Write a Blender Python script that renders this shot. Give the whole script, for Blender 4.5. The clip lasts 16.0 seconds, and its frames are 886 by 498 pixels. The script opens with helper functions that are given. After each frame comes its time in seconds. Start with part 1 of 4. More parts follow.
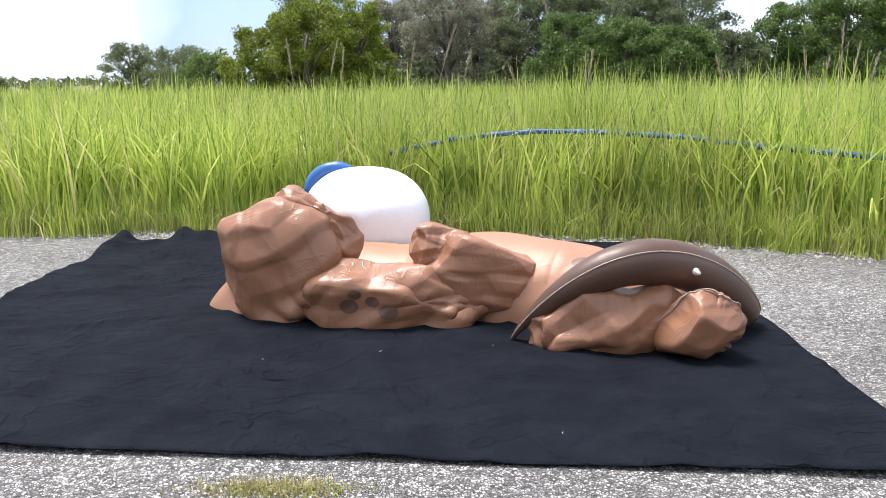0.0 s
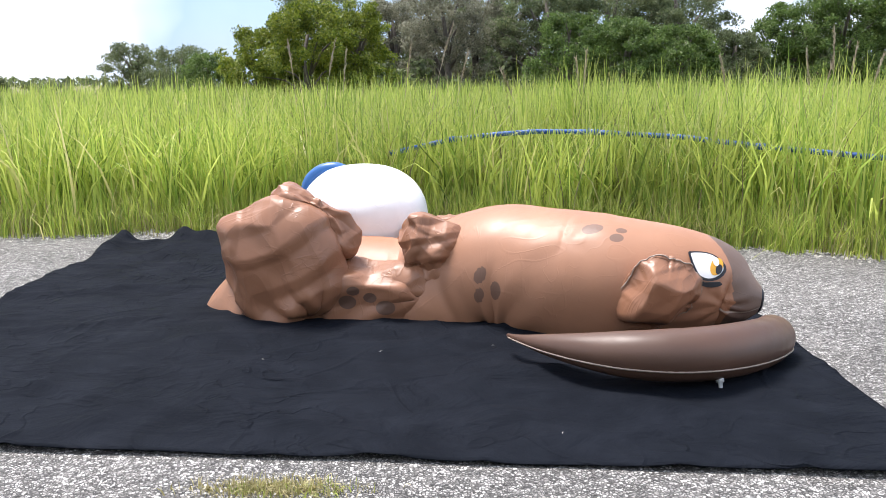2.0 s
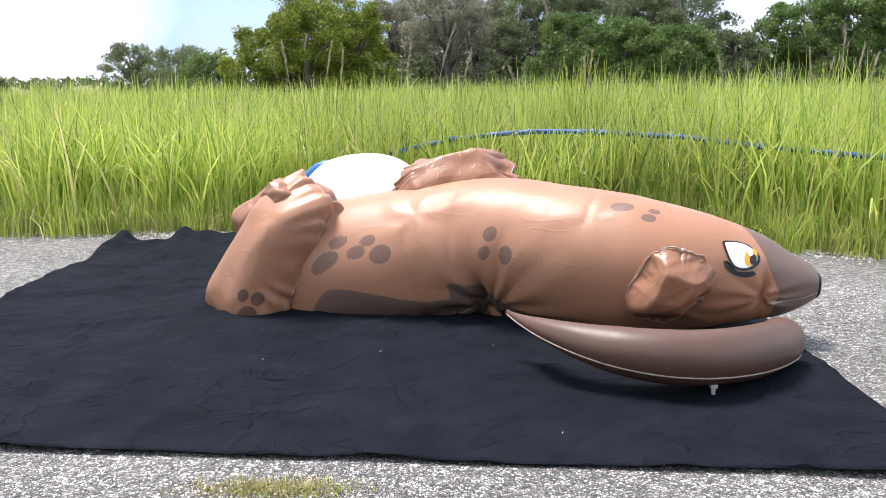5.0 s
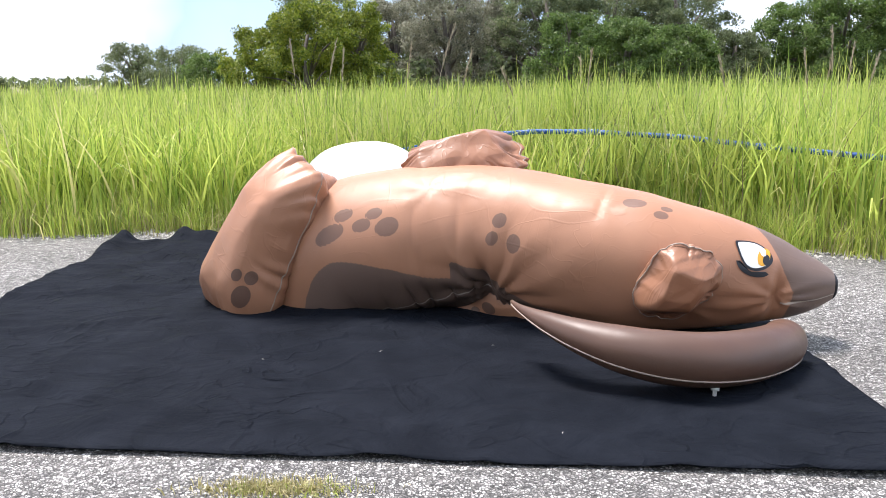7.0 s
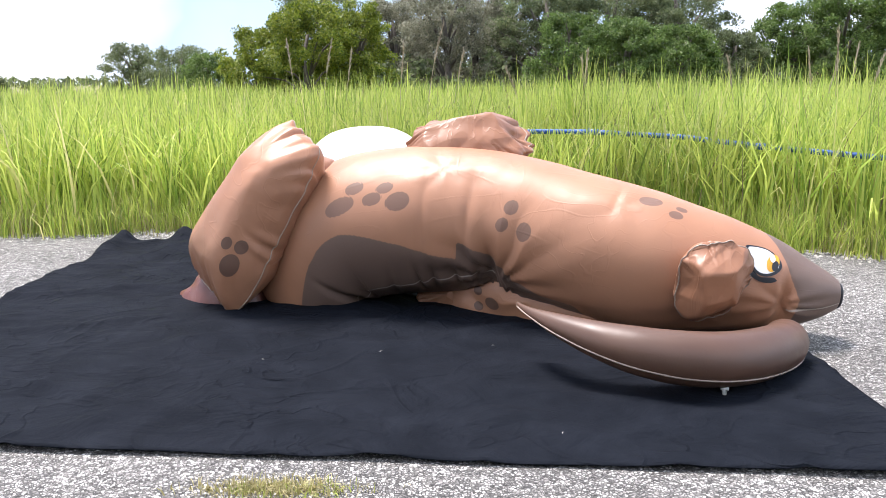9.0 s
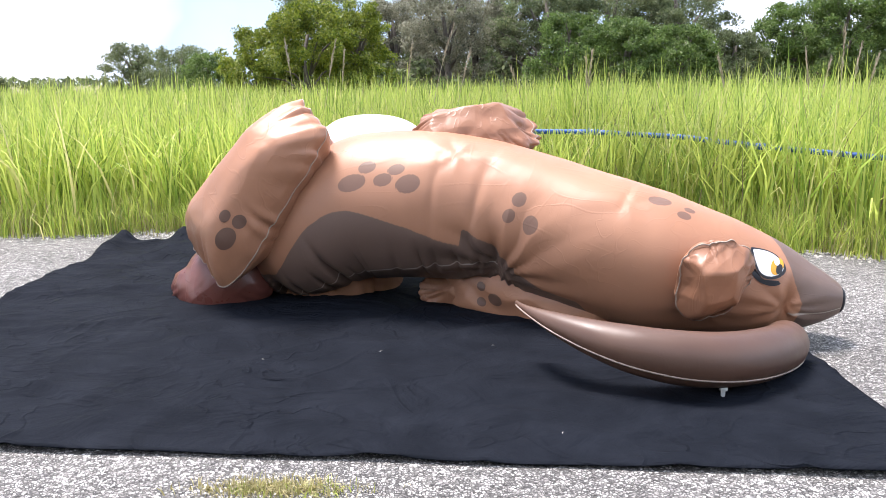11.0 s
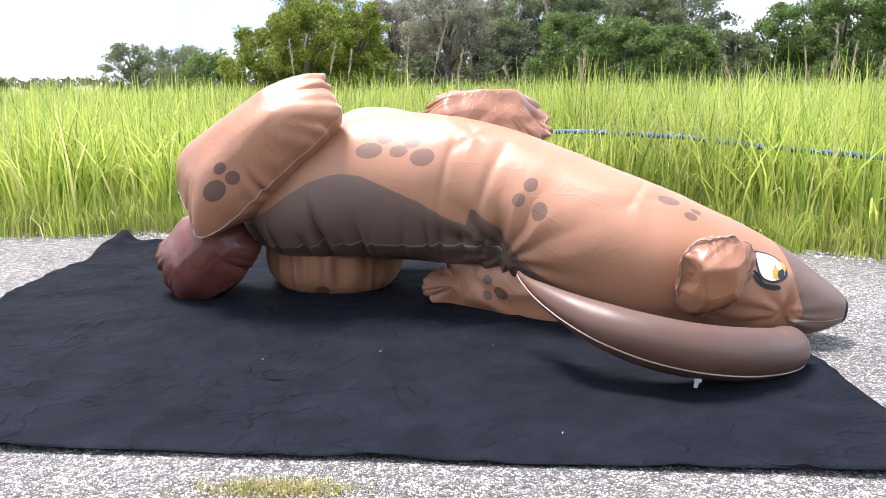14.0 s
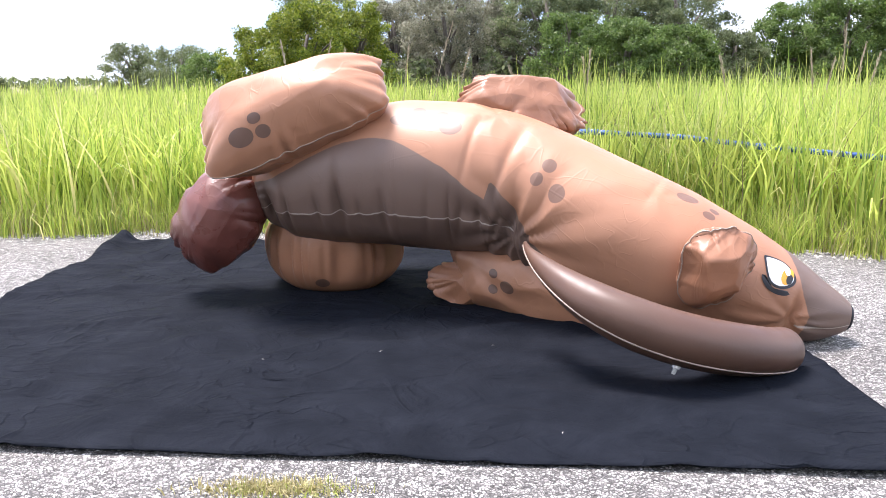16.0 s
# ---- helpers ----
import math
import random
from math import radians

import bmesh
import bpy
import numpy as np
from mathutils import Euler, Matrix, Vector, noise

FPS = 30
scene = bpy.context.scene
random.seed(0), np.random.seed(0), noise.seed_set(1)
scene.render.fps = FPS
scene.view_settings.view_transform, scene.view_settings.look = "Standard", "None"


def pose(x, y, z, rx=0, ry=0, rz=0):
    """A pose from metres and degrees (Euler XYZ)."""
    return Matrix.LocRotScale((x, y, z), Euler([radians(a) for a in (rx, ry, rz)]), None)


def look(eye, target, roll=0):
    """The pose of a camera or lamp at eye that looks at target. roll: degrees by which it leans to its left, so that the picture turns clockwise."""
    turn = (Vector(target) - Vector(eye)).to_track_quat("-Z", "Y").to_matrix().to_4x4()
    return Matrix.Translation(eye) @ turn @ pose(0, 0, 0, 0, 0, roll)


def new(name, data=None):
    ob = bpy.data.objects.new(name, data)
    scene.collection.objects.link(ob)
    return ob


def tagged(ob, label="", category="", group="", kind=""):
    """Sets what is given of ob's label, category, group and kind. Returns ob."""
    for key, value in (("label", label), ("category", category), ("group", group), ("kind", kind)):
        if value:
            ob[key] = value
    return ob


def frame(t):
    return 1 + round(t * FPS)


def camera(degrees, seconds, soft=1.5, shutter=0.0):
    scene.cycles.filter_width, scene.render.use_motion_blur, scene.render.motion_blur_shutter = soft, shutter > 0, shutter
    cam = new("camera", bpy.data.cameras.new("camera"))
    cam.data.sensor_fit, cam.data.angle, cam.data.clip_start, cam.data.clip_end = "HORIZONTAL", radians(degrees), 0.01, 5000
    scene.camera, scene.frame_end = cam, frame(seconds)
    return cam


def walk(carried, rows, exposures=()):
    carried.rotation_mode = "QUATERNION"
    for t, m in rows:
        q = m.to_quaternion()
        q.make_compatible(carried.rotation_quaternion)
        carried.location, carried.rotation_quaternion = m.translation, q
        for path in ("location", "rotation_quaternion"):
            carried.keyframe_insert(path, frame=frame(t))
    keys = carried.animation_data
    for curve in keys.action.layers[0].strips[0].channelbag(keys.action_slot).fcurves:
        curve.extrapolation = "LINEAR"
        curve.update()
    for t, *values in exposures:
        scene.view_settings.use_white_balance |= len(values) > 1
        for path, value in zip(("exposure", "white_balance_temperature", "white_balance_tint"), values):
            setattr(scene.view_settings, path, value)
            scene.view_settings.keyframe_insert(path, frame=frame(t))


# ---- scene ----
from mathutils.bvhtree import BVHTree

EXPOSURE = [(0, 0.82, 6480, 15), (4, 0.86, 6480, 15), (9, 1.1, 6460, 17), (13, 1.28, 6450, 19), (16, 1.42, 6430, 21)]
cam = camera(60, 16.0, soft=0.8)
EYE = pose(0, 0, 1.45, 77.9, 0, 0)
walk(cam, [(0, EYE), (16, EYE)], EXPOSURE)

# ---- light ----
SUN_EL, SUN_AZ = radians(70), radians(-50)
world = bpy.data.worlds.new("overcast_sky")
scene.world = world
world.use_nodes = True
wt = world.node_tree
sky = wt.nodes.new("ShaderNodeTexSky")
sky.sky_type, sky.sun_disc = "NISHITA", False
sky.sun_elevation, sky.sun_rotation = SUN_EL, SUN_AZ
cloud = wt.nodes.new("ShaderNodeTexNoise")
cloud.inputs["Scale"].default_value, cloud.inputs["Detail"].default_value = 2.2, 5
cramp = wt.nodes.new("ShaderNodeValToRGB")
cramp.color_ramp.elements[0].position, cramp.color_ramp.elements[1].position = 0.36, 0.62
cramp.color_ramp.elements[0].color, cramp.color_ramp.elements[1].color = (0.7, 0.7, 0.7, 1), (1, 1, 1, 1)
cmix = wt.nodes.new("ShaderNodeMix")
cmix.data_type = "RGBA"
grey = wt.nodes.new("ShaderNodeMix")
grey.data_type = "RGBA"
grey.inputs[6].default_value, grey.inputs[7].default_value = (1.7, 2.6, 4.0, 1), (7.6, 7.9, 8.2, 1)
bank = wt.nodes.new("ShaderNodeTexNoise")
bank.inputs["Scale"].default_value, bank.inputs["Detail"].default_value = 2.3, 4
span = wt.nodes.new("ShaderNodeMapRange")
span.inputs[1].default_value, span.inputs[2].default_value = 0.44, 0.62
wt.links.new(bank.outputs["Fac"], span.inputs[0])
wt.links.new(span.outputs[0], grey.inputs[0])
wt.links.new(grey.outputs[2], cmix.inputs[7])
wt.links.new(cloud.outputs["Fac"], cramp.inputs["Fac"])
wt.links.new(cramp.outputs["Color"], cmix.inputs[0])
wt.links.new(sky.outputs["Color"], cmix.inputs[6])
wt.links.new(cmix.outputs[2], wt.nodes["Background"].inputs["Color"])
wt.nodes["Background"].inputs["Strength"].default_value = 0.15
lamp = bpy.data.lights.new("sun", "SUN")
lamp.energy, lamp.angle, lamp.color = 3.7, radians(20), (1.0, 0.96, 0.9)
sun = new("sun", lamp)
sun.matrix_world = look((math.sin(SUN_AZ) * math.cos(SUN_EL) * 40, math.cos(SUN_AZ) * math.cos(SUN_EL) * 40, math.sin(SUN_EL) * 40), (0, 0, 0))


# ---- materials ----
class Nodes:
    """A short way to write node materials."""

    def __init__(self, name):
        self.mat = bpy.data.materials.new(name)
        self.mat.use_nodes = True
        self.tree = self.mat.node_tree
        self.bsdf = self.tree.nodes["Principled BSDF"]

    def put(self, socket, value):
        if isinstance(value, bpy.types.NodeSocket):
            self.tree.links.new(value, socket)
        else:
            socket.default_value = value

    def add(self, kind, ins=None, **props):
        node = self.tree.nodes.new("ShaderNode" + kind)
        for key, value in props.items():
            if key == "operation":
                node.operation = value
            elif key == "feature":
                node.feature = value
            elif key == "data_type":
                node.data_type = value
            elif key == "blend":
                node.blend_type = value
        for key, value in (ins or {}).items():
            self.put(node.inputs[key], value)
        return node

    def math(self, op, a, b=0.0, c=0.0):
        return self.add("Math", {0: a, 1: b, 2: c}, operation=op).outputs[0]

    def vmath(self, op, a, b):
        node = self.add("VectorMath", {0: a, 1: b}, operation=op)
        return node.outputs["Value"] if op == "LENGTH" else node.outputs["Vector"]

    def mix(self, fac, a, b, blend="MIX"):
        return self.add("Mix", {0: fac, 6: a, 7: b}, data_type="RGBA", blend=blend).outputs[2]

    def noise(self, vec, scale, detail=4.0, rough=0.55, distort=0.0):
        ins = {"Scale": scale, "Detail": detail, "Roughness": rough, "Distortion": distort}
        if vec is not None:
            ins["Vector"] = vec
        return self.add("TexNoise", ins).outputs["Fac"]

    def ramp(self, fac, stops):
        node = self.add("ValToRGB", {"Fac": fac})
        el = node.color_ramp.elements
        while len(el) < len(stops):
            el.new(0.5)
        for e, (p, c) in zip(el, stops):
            e.position = p
            e.color = (c, c, c, 1) if isinstance(c, (int, float)) else (*c, 1)
        return node.outputs["Color"]

    def span(self, v, a, b, lo=0.0, hi=1.0):
        return self.add("MapRange", {0: v, 1: a, 2: b, 3: lo, 4: hi}).outputs[0]

    def bump(self, height, strength, distance, normal=None):
        ins = {"Height": height, "Strength": strength, "Distance": distance}
        if normal is not None:
            ins["Normal"] = normal
        return self.add("Bump", ins).outputs["Normal"]

    def coord(self, out="Object"):
        return self.add("TexCoord").outputs[out]

    def out(self, color, rough, normal=None, **more):
        self.put(self.bsdf.inputs["Base Color"], color)
        self.put(self.bsdf.inputs["Roughness"], rough)
        if normal is not None:
            self.put(self.bsdf.inputs["Normal"], normal)
        for key, value in more.items():
            self.put(self.bsdf.inputs[key.replace("_", " ")], value)
        return self.mat


BROWN, DARK, RED = (0.37, 0.178, 0.10, 1), (0.15, 0.097, 0.074, 1), (0.14, 0.046, 0.034, 1)


def creases(n, vec, strength=1.0, scale=1.0, crumple=0.0):
    """Soft folds, fine straight crease lines and the grain of thin vinyl."""
    soft = n.noise(vec, 2.6 * scale, 1.5, 0.45, 0.4)
    b = n.bump(soft, 0.09 * strength, 0.10)
    for turn, stretch in (((0.75, 2.6, 1.0), 2.2), ((2.4, 0.6, 1.7), 3.1), ((1.6, 1.5, 0.5), 4.3)):
        w = n.noise(n.vmath("MULTIPLY", vec, turn), stretch * scale, 1.0, 0.4, 0.3)
        ridge = n.span(n.math("ABSOLUTE", n.math("SUBTRACT", w, 0.5)), 0.0, 0.022, 1.0, 0.0)
        ridge = n.math("SMOOTH_MIN", ridge, 0.8, 0.4)
        here = n.span(n.noise(n.vmath("ADD", vec, turn), 1.5 * scale, 1), 0.48, 0.62)
        b = n.bump(n.math("MULTIPLY", ridge, here), 0.12 * strength + crumple, 0.006, b)
    return n.bump(n.noise(vec, 60.0, 3, 0.6), 0.05, 0.004, b)


def vinyl(name, base, strength=1.0, rough=0.36, scale=1.0, crumple=0.0, paper=0.0):
    n = Nodes(name)
    p = n.coord()
    shade = n.span(n.noise(p, 2.3, 4), 0.3, 0.7, 0.86, 1.1)
    col = n.mix(1.0, base, n.add("CombineXYZ", {0: shade, 1: shade, 2: shade}).outputs[0], "MULTIPLY")
    r = n.span(n.noise(p, 9.0, 4), 0.3, 0.7, rough - 0.06, rough + 0.08)
    normal = creases(n, p, strength, scale, crumple)
    if paper:
        for turn, size in (((1.0, 3.2, 0.6), 1.2), ((3.0, 0.8, 1.6), 1.4), ((1.3, 1.0, 3.4), 1.9)):
            w = n.noise(n.vmath("MULTIPLY", p, turn), size, 0.0, 0.4, 0.25)
            tent = n.span(n.math("ABSOLUTE", n.math("SUBTRACT", w, 0.5)), 0.0, 0.15, 1.0, 0.0)
            normal = n.bump(tent, paper, 0.05, normal)
    return n.out(col, r, normal)


SPOTS = [(1.17, 39, 0.077, 6.5), (1.245, 28.5, 0.045, 5), (1.335, 40, 0.05, 5), (1.4, 33, 0.045, 4.5), (1.475, 45, 0.07, 7),
         (2.11, 50, 0.045, 6), (2.08, 64, 0.038, 5.5), (2.25, 66, 0.064, 7.5), (2.882, 18, 0.062, 6.5), (3.017, 30, 0.036, 4.5), (3.04, 21, 0.03, 3.5)]
DARK_EDGE = [(0.0, 68), (0.144, 77), (0.308, 78.7), (0.5, 68), (0.7, 57), (0.92, 53), (1.12, 58), (1.34, 70), (1.59, 83.4), (1.79, 94.8),
             (1.798, 80), (1.87, 83), (1.96, 87.6), (2.1, 101.5), (2.2, 111), (2.388, 118), (2.6, 126), (2.8, 180)]


def body_vinyl():
    """Printed skin: u runs along the animal in metres, v round it in half turns from the top."""
    n = Nodes("printed_brown_vinyl")
    uv = n.add("UVMap").outputs[0]
    sep = n.add("SeparateXYZ", {0: uv})
    s, v = sep.outputs[0], sep.outputs[1]
    wob = n.math("MULTIPLY", n.math("SUBTRACT", n.noise(uv, 9.0, 2), 0.5), 0.01)
    flat = n.add("CombineXYZ", {0: s, 1: v}).outputs[0]
    near = None
    for a, th, ra, rt in SPOTS:
        d = n.vmath("SUBTRACT", flat, (a, th / 180, 0))
        d = n.vmath("LENGTH", n.vmath("MULTIPLY", d, (1 / ra, 180 / rt, 0)), (0, 0, 0))
        near = d if near is None else n.math("MINIMUM", near, d)
    spot = n.span(near, 0.96, 1.03, 1.0, 0.0)
    smooth_edge = []
    for i, (a, th) in enumerate(DARK_EDGE[:-1]):
        smooth_edge.append((a, th))
        if 0 < i < 9:
            before, after, last = DARK_EDGE[i - 1], DARK_EDGE[i + 1], DARK_EDGE[min(i + 2, 9)]
            smooth_edge.append(((a + after[0]) / 2, (9 * (th + after[1]) - before[1] - last[1]) / 16))
    smooth_edge.append(DARK_EDGE[-1])
    edge = n.ramp(n.math("DIVIDE", s, 4.0), [(a / 4, th / 180) for a, th in smooth_edge])
    under = n.span(n.math("SUBTRACT", n.math("ADD", v, wob), edge), -0.002, 0.002)
    around = n.math("MINIMUM", n.math("ABSOLUTE", v), 0.5)
    back_to = n.math("ADD", n.math("MULTIPLY", around, 0.48), 3.47)
    snout = n.span(n.math("SUBTRACT", n.math("ADD", s, wob), back_to), 0.0, 0.007)
    dark = n.math("MAXIMUM", under, snout)
    shade = n.span(n.noise(flat, 2.3, 4), 0.3, 0.7, 0.9, 1.08)
    tone = n.add("CombineXYZ", {0: shade, 1: shade, 2: shade}).outputs[0]
    col = n.mix(1.0, BROWN, tone, "MULTIPLY")
    col = n.mix(n.math("MULTIPLY", spot, 0.85), col, (0.13, 0.072, 0.05, 1))
    col = n.mix(dark, col, DARK)
    seam = n.math("ABSOLUTE", n.math("SUBTRACT", n.math("ADD", v, wob), 0.635))
    seam = n.math("MULTIPLY", n.span(seam, 0.0022, 0.0036, 1.0, 0.0), n.math("LESS_THAN", s, 2.05))
    lip = n.math("ABSOLUTE", n.math("SUBTRACT", n.math("ADD", v, wob), 0.60))
    lip = n.math("MULTIPLY", n.span(lip, 0.006, 0.011, 1.0, 0.0), n.math("GREATER_THAN", s, 3.66))
    seam = n.math("MAXIMUM", seam, lip)
    col = n.mix(n.math("MULTIPLY", seam, 0.75), col, (0.5, 0.44, 0.38, 1))
    stretch = n.vmath("MULTIPLY", flat, (1.0, 1.4, 1.0))
    r = n.span(n.noise(flat, 9.0, 4), 0.3, 0.7, 0.40, 0.52)
    return n.out(col, r, creases(n, stretch, 1.0))


M_BODY = body_vinyl()
M_BROWN = vinyl("brown_vinyl", BROWN, 1.0, 0.40, 1.0, 0.05, 0.05)
M_CRUMPLE = vinyl("crumpled_brown_vinyl", (0.30, 0.138, 0.075, 1), 0.6, 0.40, 1.6, 0.2, 0.12)
M_DARK = vinyl("dark_brown_vinyl", (0.098, 0.05, 0.032, 1), 0.15, 0.44)
M_RED = vinyl("red_brown_vinyl", RED, 1.0, 0.30, 1.2, 0.05, 0.12)
M_WHITE = vinyl("white_vinyl", (0.82, 0.83, 0.84, 1), 0.8)
M_SPOT = vinyl("spot_print", (0.13, 0.072, 0.05, 1), 0.5)
M_BLUE = vinyl("blue_vinyl", (0.03, 0.13, 0.36, 1), 0.8)
M_BLACK = vinyl("black_print", (0.012, 0.013, 0.018, 1), 0.3)
M_YELLOW = vinyl("yellow_print", (0.72, 0.36, 0.03, 1), 0.3)
M_SEAM = vinyl("seam_welt", (0.34, 0.27, 0.22, 1), 0.5)
M_VALVE = vinyl("valve_plastic", (0.75, 0.75, 0.74, 1), 0.2)


def cloth_material():
    n = Nodes("black_cotton_sheet")
    p = n.coord()
    dust = n.noise(p, 3.0, 6, 0.65)
    col = n.mix(n.span(dust, 0.35, 0.75), (0.0055, 0.007, 0.0105, 1), (0.0115, 0.0138, 0.0195, 1))
    weave = n.noise(p, 900.0, 2)
    wr = n.noise(n.vmath("MULTIPLY", p, (1.0, 1.7, 1.0)), 2.2, 5, 0.55, 1.3)
    b = n.bump(wr, 0.65, 0.08)
    for off, sc in ((0.0, 1.3), (7.0, 2.1)):
        w = n.noise(n.vmath("ADD", p, (off, off, 0)), sc, 2, 0.45, 1.4)
        line = n.span(n.math("ABSOLUTE", n.math("SUBTRACT", w, 0.5)), 0.0, 0.035, 1.0, 0.0)
        here = n.span(n.noise(n.vmath("ADD", p, (0, off, 3)), 0.9, 1), 0.45, 0.6)
        b = n.bump(n.math("MULTIPLY", line, here), 0.5, 0.02, b)
    b = n.bump(weave, 0.25, 0.002, b)
    return n.out(col, 0.85, b, Specular_IOR_Level=0.06)


def asphalt_material():
    n = Nodes("worn_asphalt_aggregate")
    p = n.coord()
    warp = n.vmath("ADD", p, n.vmath("MULTIPLY", n.add("TexNoise", {"Vector": p, "Scale": 90.0, "Detail": 2.0}).outputs["Color"], (0.006, 0.006, 0.0)))
    cell = n.add("TexVoronoi", {"Vector": warp, "Scale": 78.0, "Randomness": 1.0})
    edge = n.add("TexVoronoi", {"Vector": warp, "Scale": 78.0, "Randomness": 1.0}, feature="DISTANCE_TO_EDGE").outputs["Distance"]
    sep = n.add("SeparateColor", {0: cell.outputs["Color"]})
    stone = n.ramp(sep.outputs[0], [(0.0, (0.09, 0.087, 0.082)), (0.35, (0.24, 0.23, 0.215)), (0.7, (0.40, 0.385, 0.36)), (1.0, (0.72, 0.70, 0.66))])
    gap = n.span(edge, 0.02, 0.17, 1.0, 0.0)
    dark = n.mix(n.noise(p, 6.0, 4), (0.04, 0.039, 0.037, 1), (0.09, 0.086, 0.08, 1))
    col = n.mix(gap, stone, dark)
    stain = n.span(n.noise(p, 0.9, 5, 0.6), 0.35, 0.7, 0.72, 1.12)
    col = n.mix(1.0, col, n.add("CombineXYZ", {0: stain, 1: stain, 2: stain}).outputs[0], "MULTIPLY")
    speck = n.span(n.noise(p, 20.0, 4, 0.7), 0.36, 0.62, 0.72, 1.3)
    col = n.mix(1.0, col, n.add("CombineXYZ", {0: speck, 1: speck, 2: speck}).outputs[0], "MULTIPLY")
    h = n.math("SUBTRACT", 1.0, gap)
    b = n.bump(n.math("MULTIPLY", h, sep.outputs[1]), 1.0, 0.009)
    return n.out(col, 0.85, b)


def leaf_material(name, lo, hi, dry, trans=0.3, patch=0.35):
    n = Nodes(name)
    rnd = n.add("NewGeometry").outputs["Random Per Island"]
    dim = tuple(0.5 * v for v in lo)
    col = n.ramp(rnd, [(0.0, dim), (0.14, lo), (0.55, hi), (0.88, hi), (1.0, dry)])
    pn = n.span(n.noise(n.coord(), patch, 3), 0.35, 0.65, 0.78, 1.2)
    col = n.mix(1.0, col, n.add("CombineXYZ", {0: pn, 1: pn, 2: pn}).outputs[0], "MULTIPLY")
    n.out(col, 0.5)
    tr = n.add("BsdfTranslucent", {"Color": col})
    mx = n.add("MixShader", {0: trans, 1: n.bsdf.outputs[0], 2: tr.outputs[0]})
    n.tree.links.new(mx.outputs[0], n.tree.nodes["Material Output"].inputs["Surface"])
    return n.mat


def plain(name, lo, hi, scale, rough, bump=0.3, dist=0.01):
    n = Nodes(name)
    p = n.coord()
    f = n.noise(p, scale, 6, 0.6)
    return n.out(n.mix(n.span(f, 0.3, 0.7), (*lo, 1), (*hi, 1)), rough, n.bump(n.noise(p, scale * 4, 4), bump, dist))


M_CLOTH = cloth_material()
M_ASPHALT = asphalt_material()
M_SOIL = plain("field_soil", (0.14, 0.13, 0.06), (0.30, 0.25, 0.13), 3.0, 0.9, 0.6, 0.03)
M_GRASS = leaf_material("tall_grass", (0.24, 0.36, 0.06), (0.50, 0.565, 0.13), (0.64, 0.57, 0.29), 0.5)
M_STRAW = leaf_material("dry_thatch", (0.30, 0.27, 0.11), (0.46, 0.40, 0.2), (0.3, 0.38, 0.09), 0.3, 1.5)
M_STEM = leaf_material("dead_stems", (0.09, 0.07, 0.04), (0.17, 0.13, 0.075), (0.25, 0.2, 0.11), 0.1, 1.5)
M_LEAF_A = leaf_material("yellow_green_leaves", (0.10, 0.16, 0.014), (0.23, 0.28, 0.025), (0.33, 0.35, 0.05), 0.35)
# Dark green, with the haze of the far trees mixed in as lighter grey.
M_LEAF_B = leaf_material("hazed_dark_green_leaves", (0.10, 0.135, 0.06), (0.17, 0.21, 0.095), (0.24, 0.26, 0.16), 0.5)
M_LEAF_D = leaf_material("grey_green_needles", (0.17, 0.175, 0.12), (0.26, 0.26, 0.18), (0.36, 0.33, 0.26), 0.5)
M_LEAF_C = leaf_material("mid_green_leaves", (0.07, 0.13, 0.027), (0.14, 0.22, 0.05), (0.23, 0.29, 0.09), 0.4)
M_BARK = plain("grey_bark", (0.07, 0.06, 0.05), (0.16, 0.14, 0.12), 8.0, 0.9)
M_PLUME = leaf_material("seed_plume", (0.3, 0.24, 0.17), (0.45, 0.38, 0.28), (0.55, 0.48, 0.38), 0.3, 2.0)
M_GRAVEL = plain("pale_gravel", (0.35, 0.33, 0.3), (0.65, 0.62, 0.57), 30.0, 0.9)
M_PIPE = plain("blue_pipe_plastic", (0.015, 0.07, 0.28), (0.03, 0.12, 0.42), 5.0, 0.4, 0.1, 0.003)


# ---- mesh helpers ----
def mesh_object(name, verts, faces, material, parent=None, smooth=False):
    me = bpy.data.meshes.new(name)
    me.from_pydata(verts, [], faces)
    me.materials.append(material)
    if smooth:
        me.polygons.foreach_set("use_smooth", np.ones(len(me.polygons), bool))
    me.update()
    ob = new(name, me)
    if parent is not None:
        ob.parent = parent
    return ob


def part(name, bm, material, parent, label="", smooth=True):
    me = bpy.data.meshes.new(name)
    bm.to_mesh(me)
    bm.free()
    me.materials.append(material)
    if smooth:
        me.polygons.foreach_set("use_smooth", np.ones(len(me.polygons), bool))
    ob = new(name, me)
    if parent is not None:
        ob.parent = parent
    if label:
        tagged(ob, label)
    return ob


def tube(points, radii, sides=10, squash=1.0):
    """A closed tube along points, as verts and faces."""
    pts = [Vector(p) for p in points]
    verts, faces = [], []
    ref = Vector((0, 0, 1))
    for i, p in enumerate(pts):
        t = (pts[min(i + 1, len(pts) - 1)] - pts[max(i - 1, 0)]).normalized()
        a = t.cross(ref)
        if a.length < 0.05:
            a = t.cross(Vector((1, 0, 0)))
        a.normalize()
        b = a.cross(t)
        for k in range(sides):
            w = 2 * math.pi * k / sides
            verts.append(p + float(radii[i]) * (math.cos(w) * a + squash * math.sin(w) * b))
    for i in range(len(pts) - 1):
        for k in range(sides):
            j = (k + 1) % sides
            faces.append((i * sides + k, i * sides + j, (i + 1) * sides + j, (i + 1) * sides + k))
    faces.append(tuple(range(sides))[::-1])
    faces.append(tuple((len(pts) - 1) * sides + k for k in range(sides)))
    return verts, faces


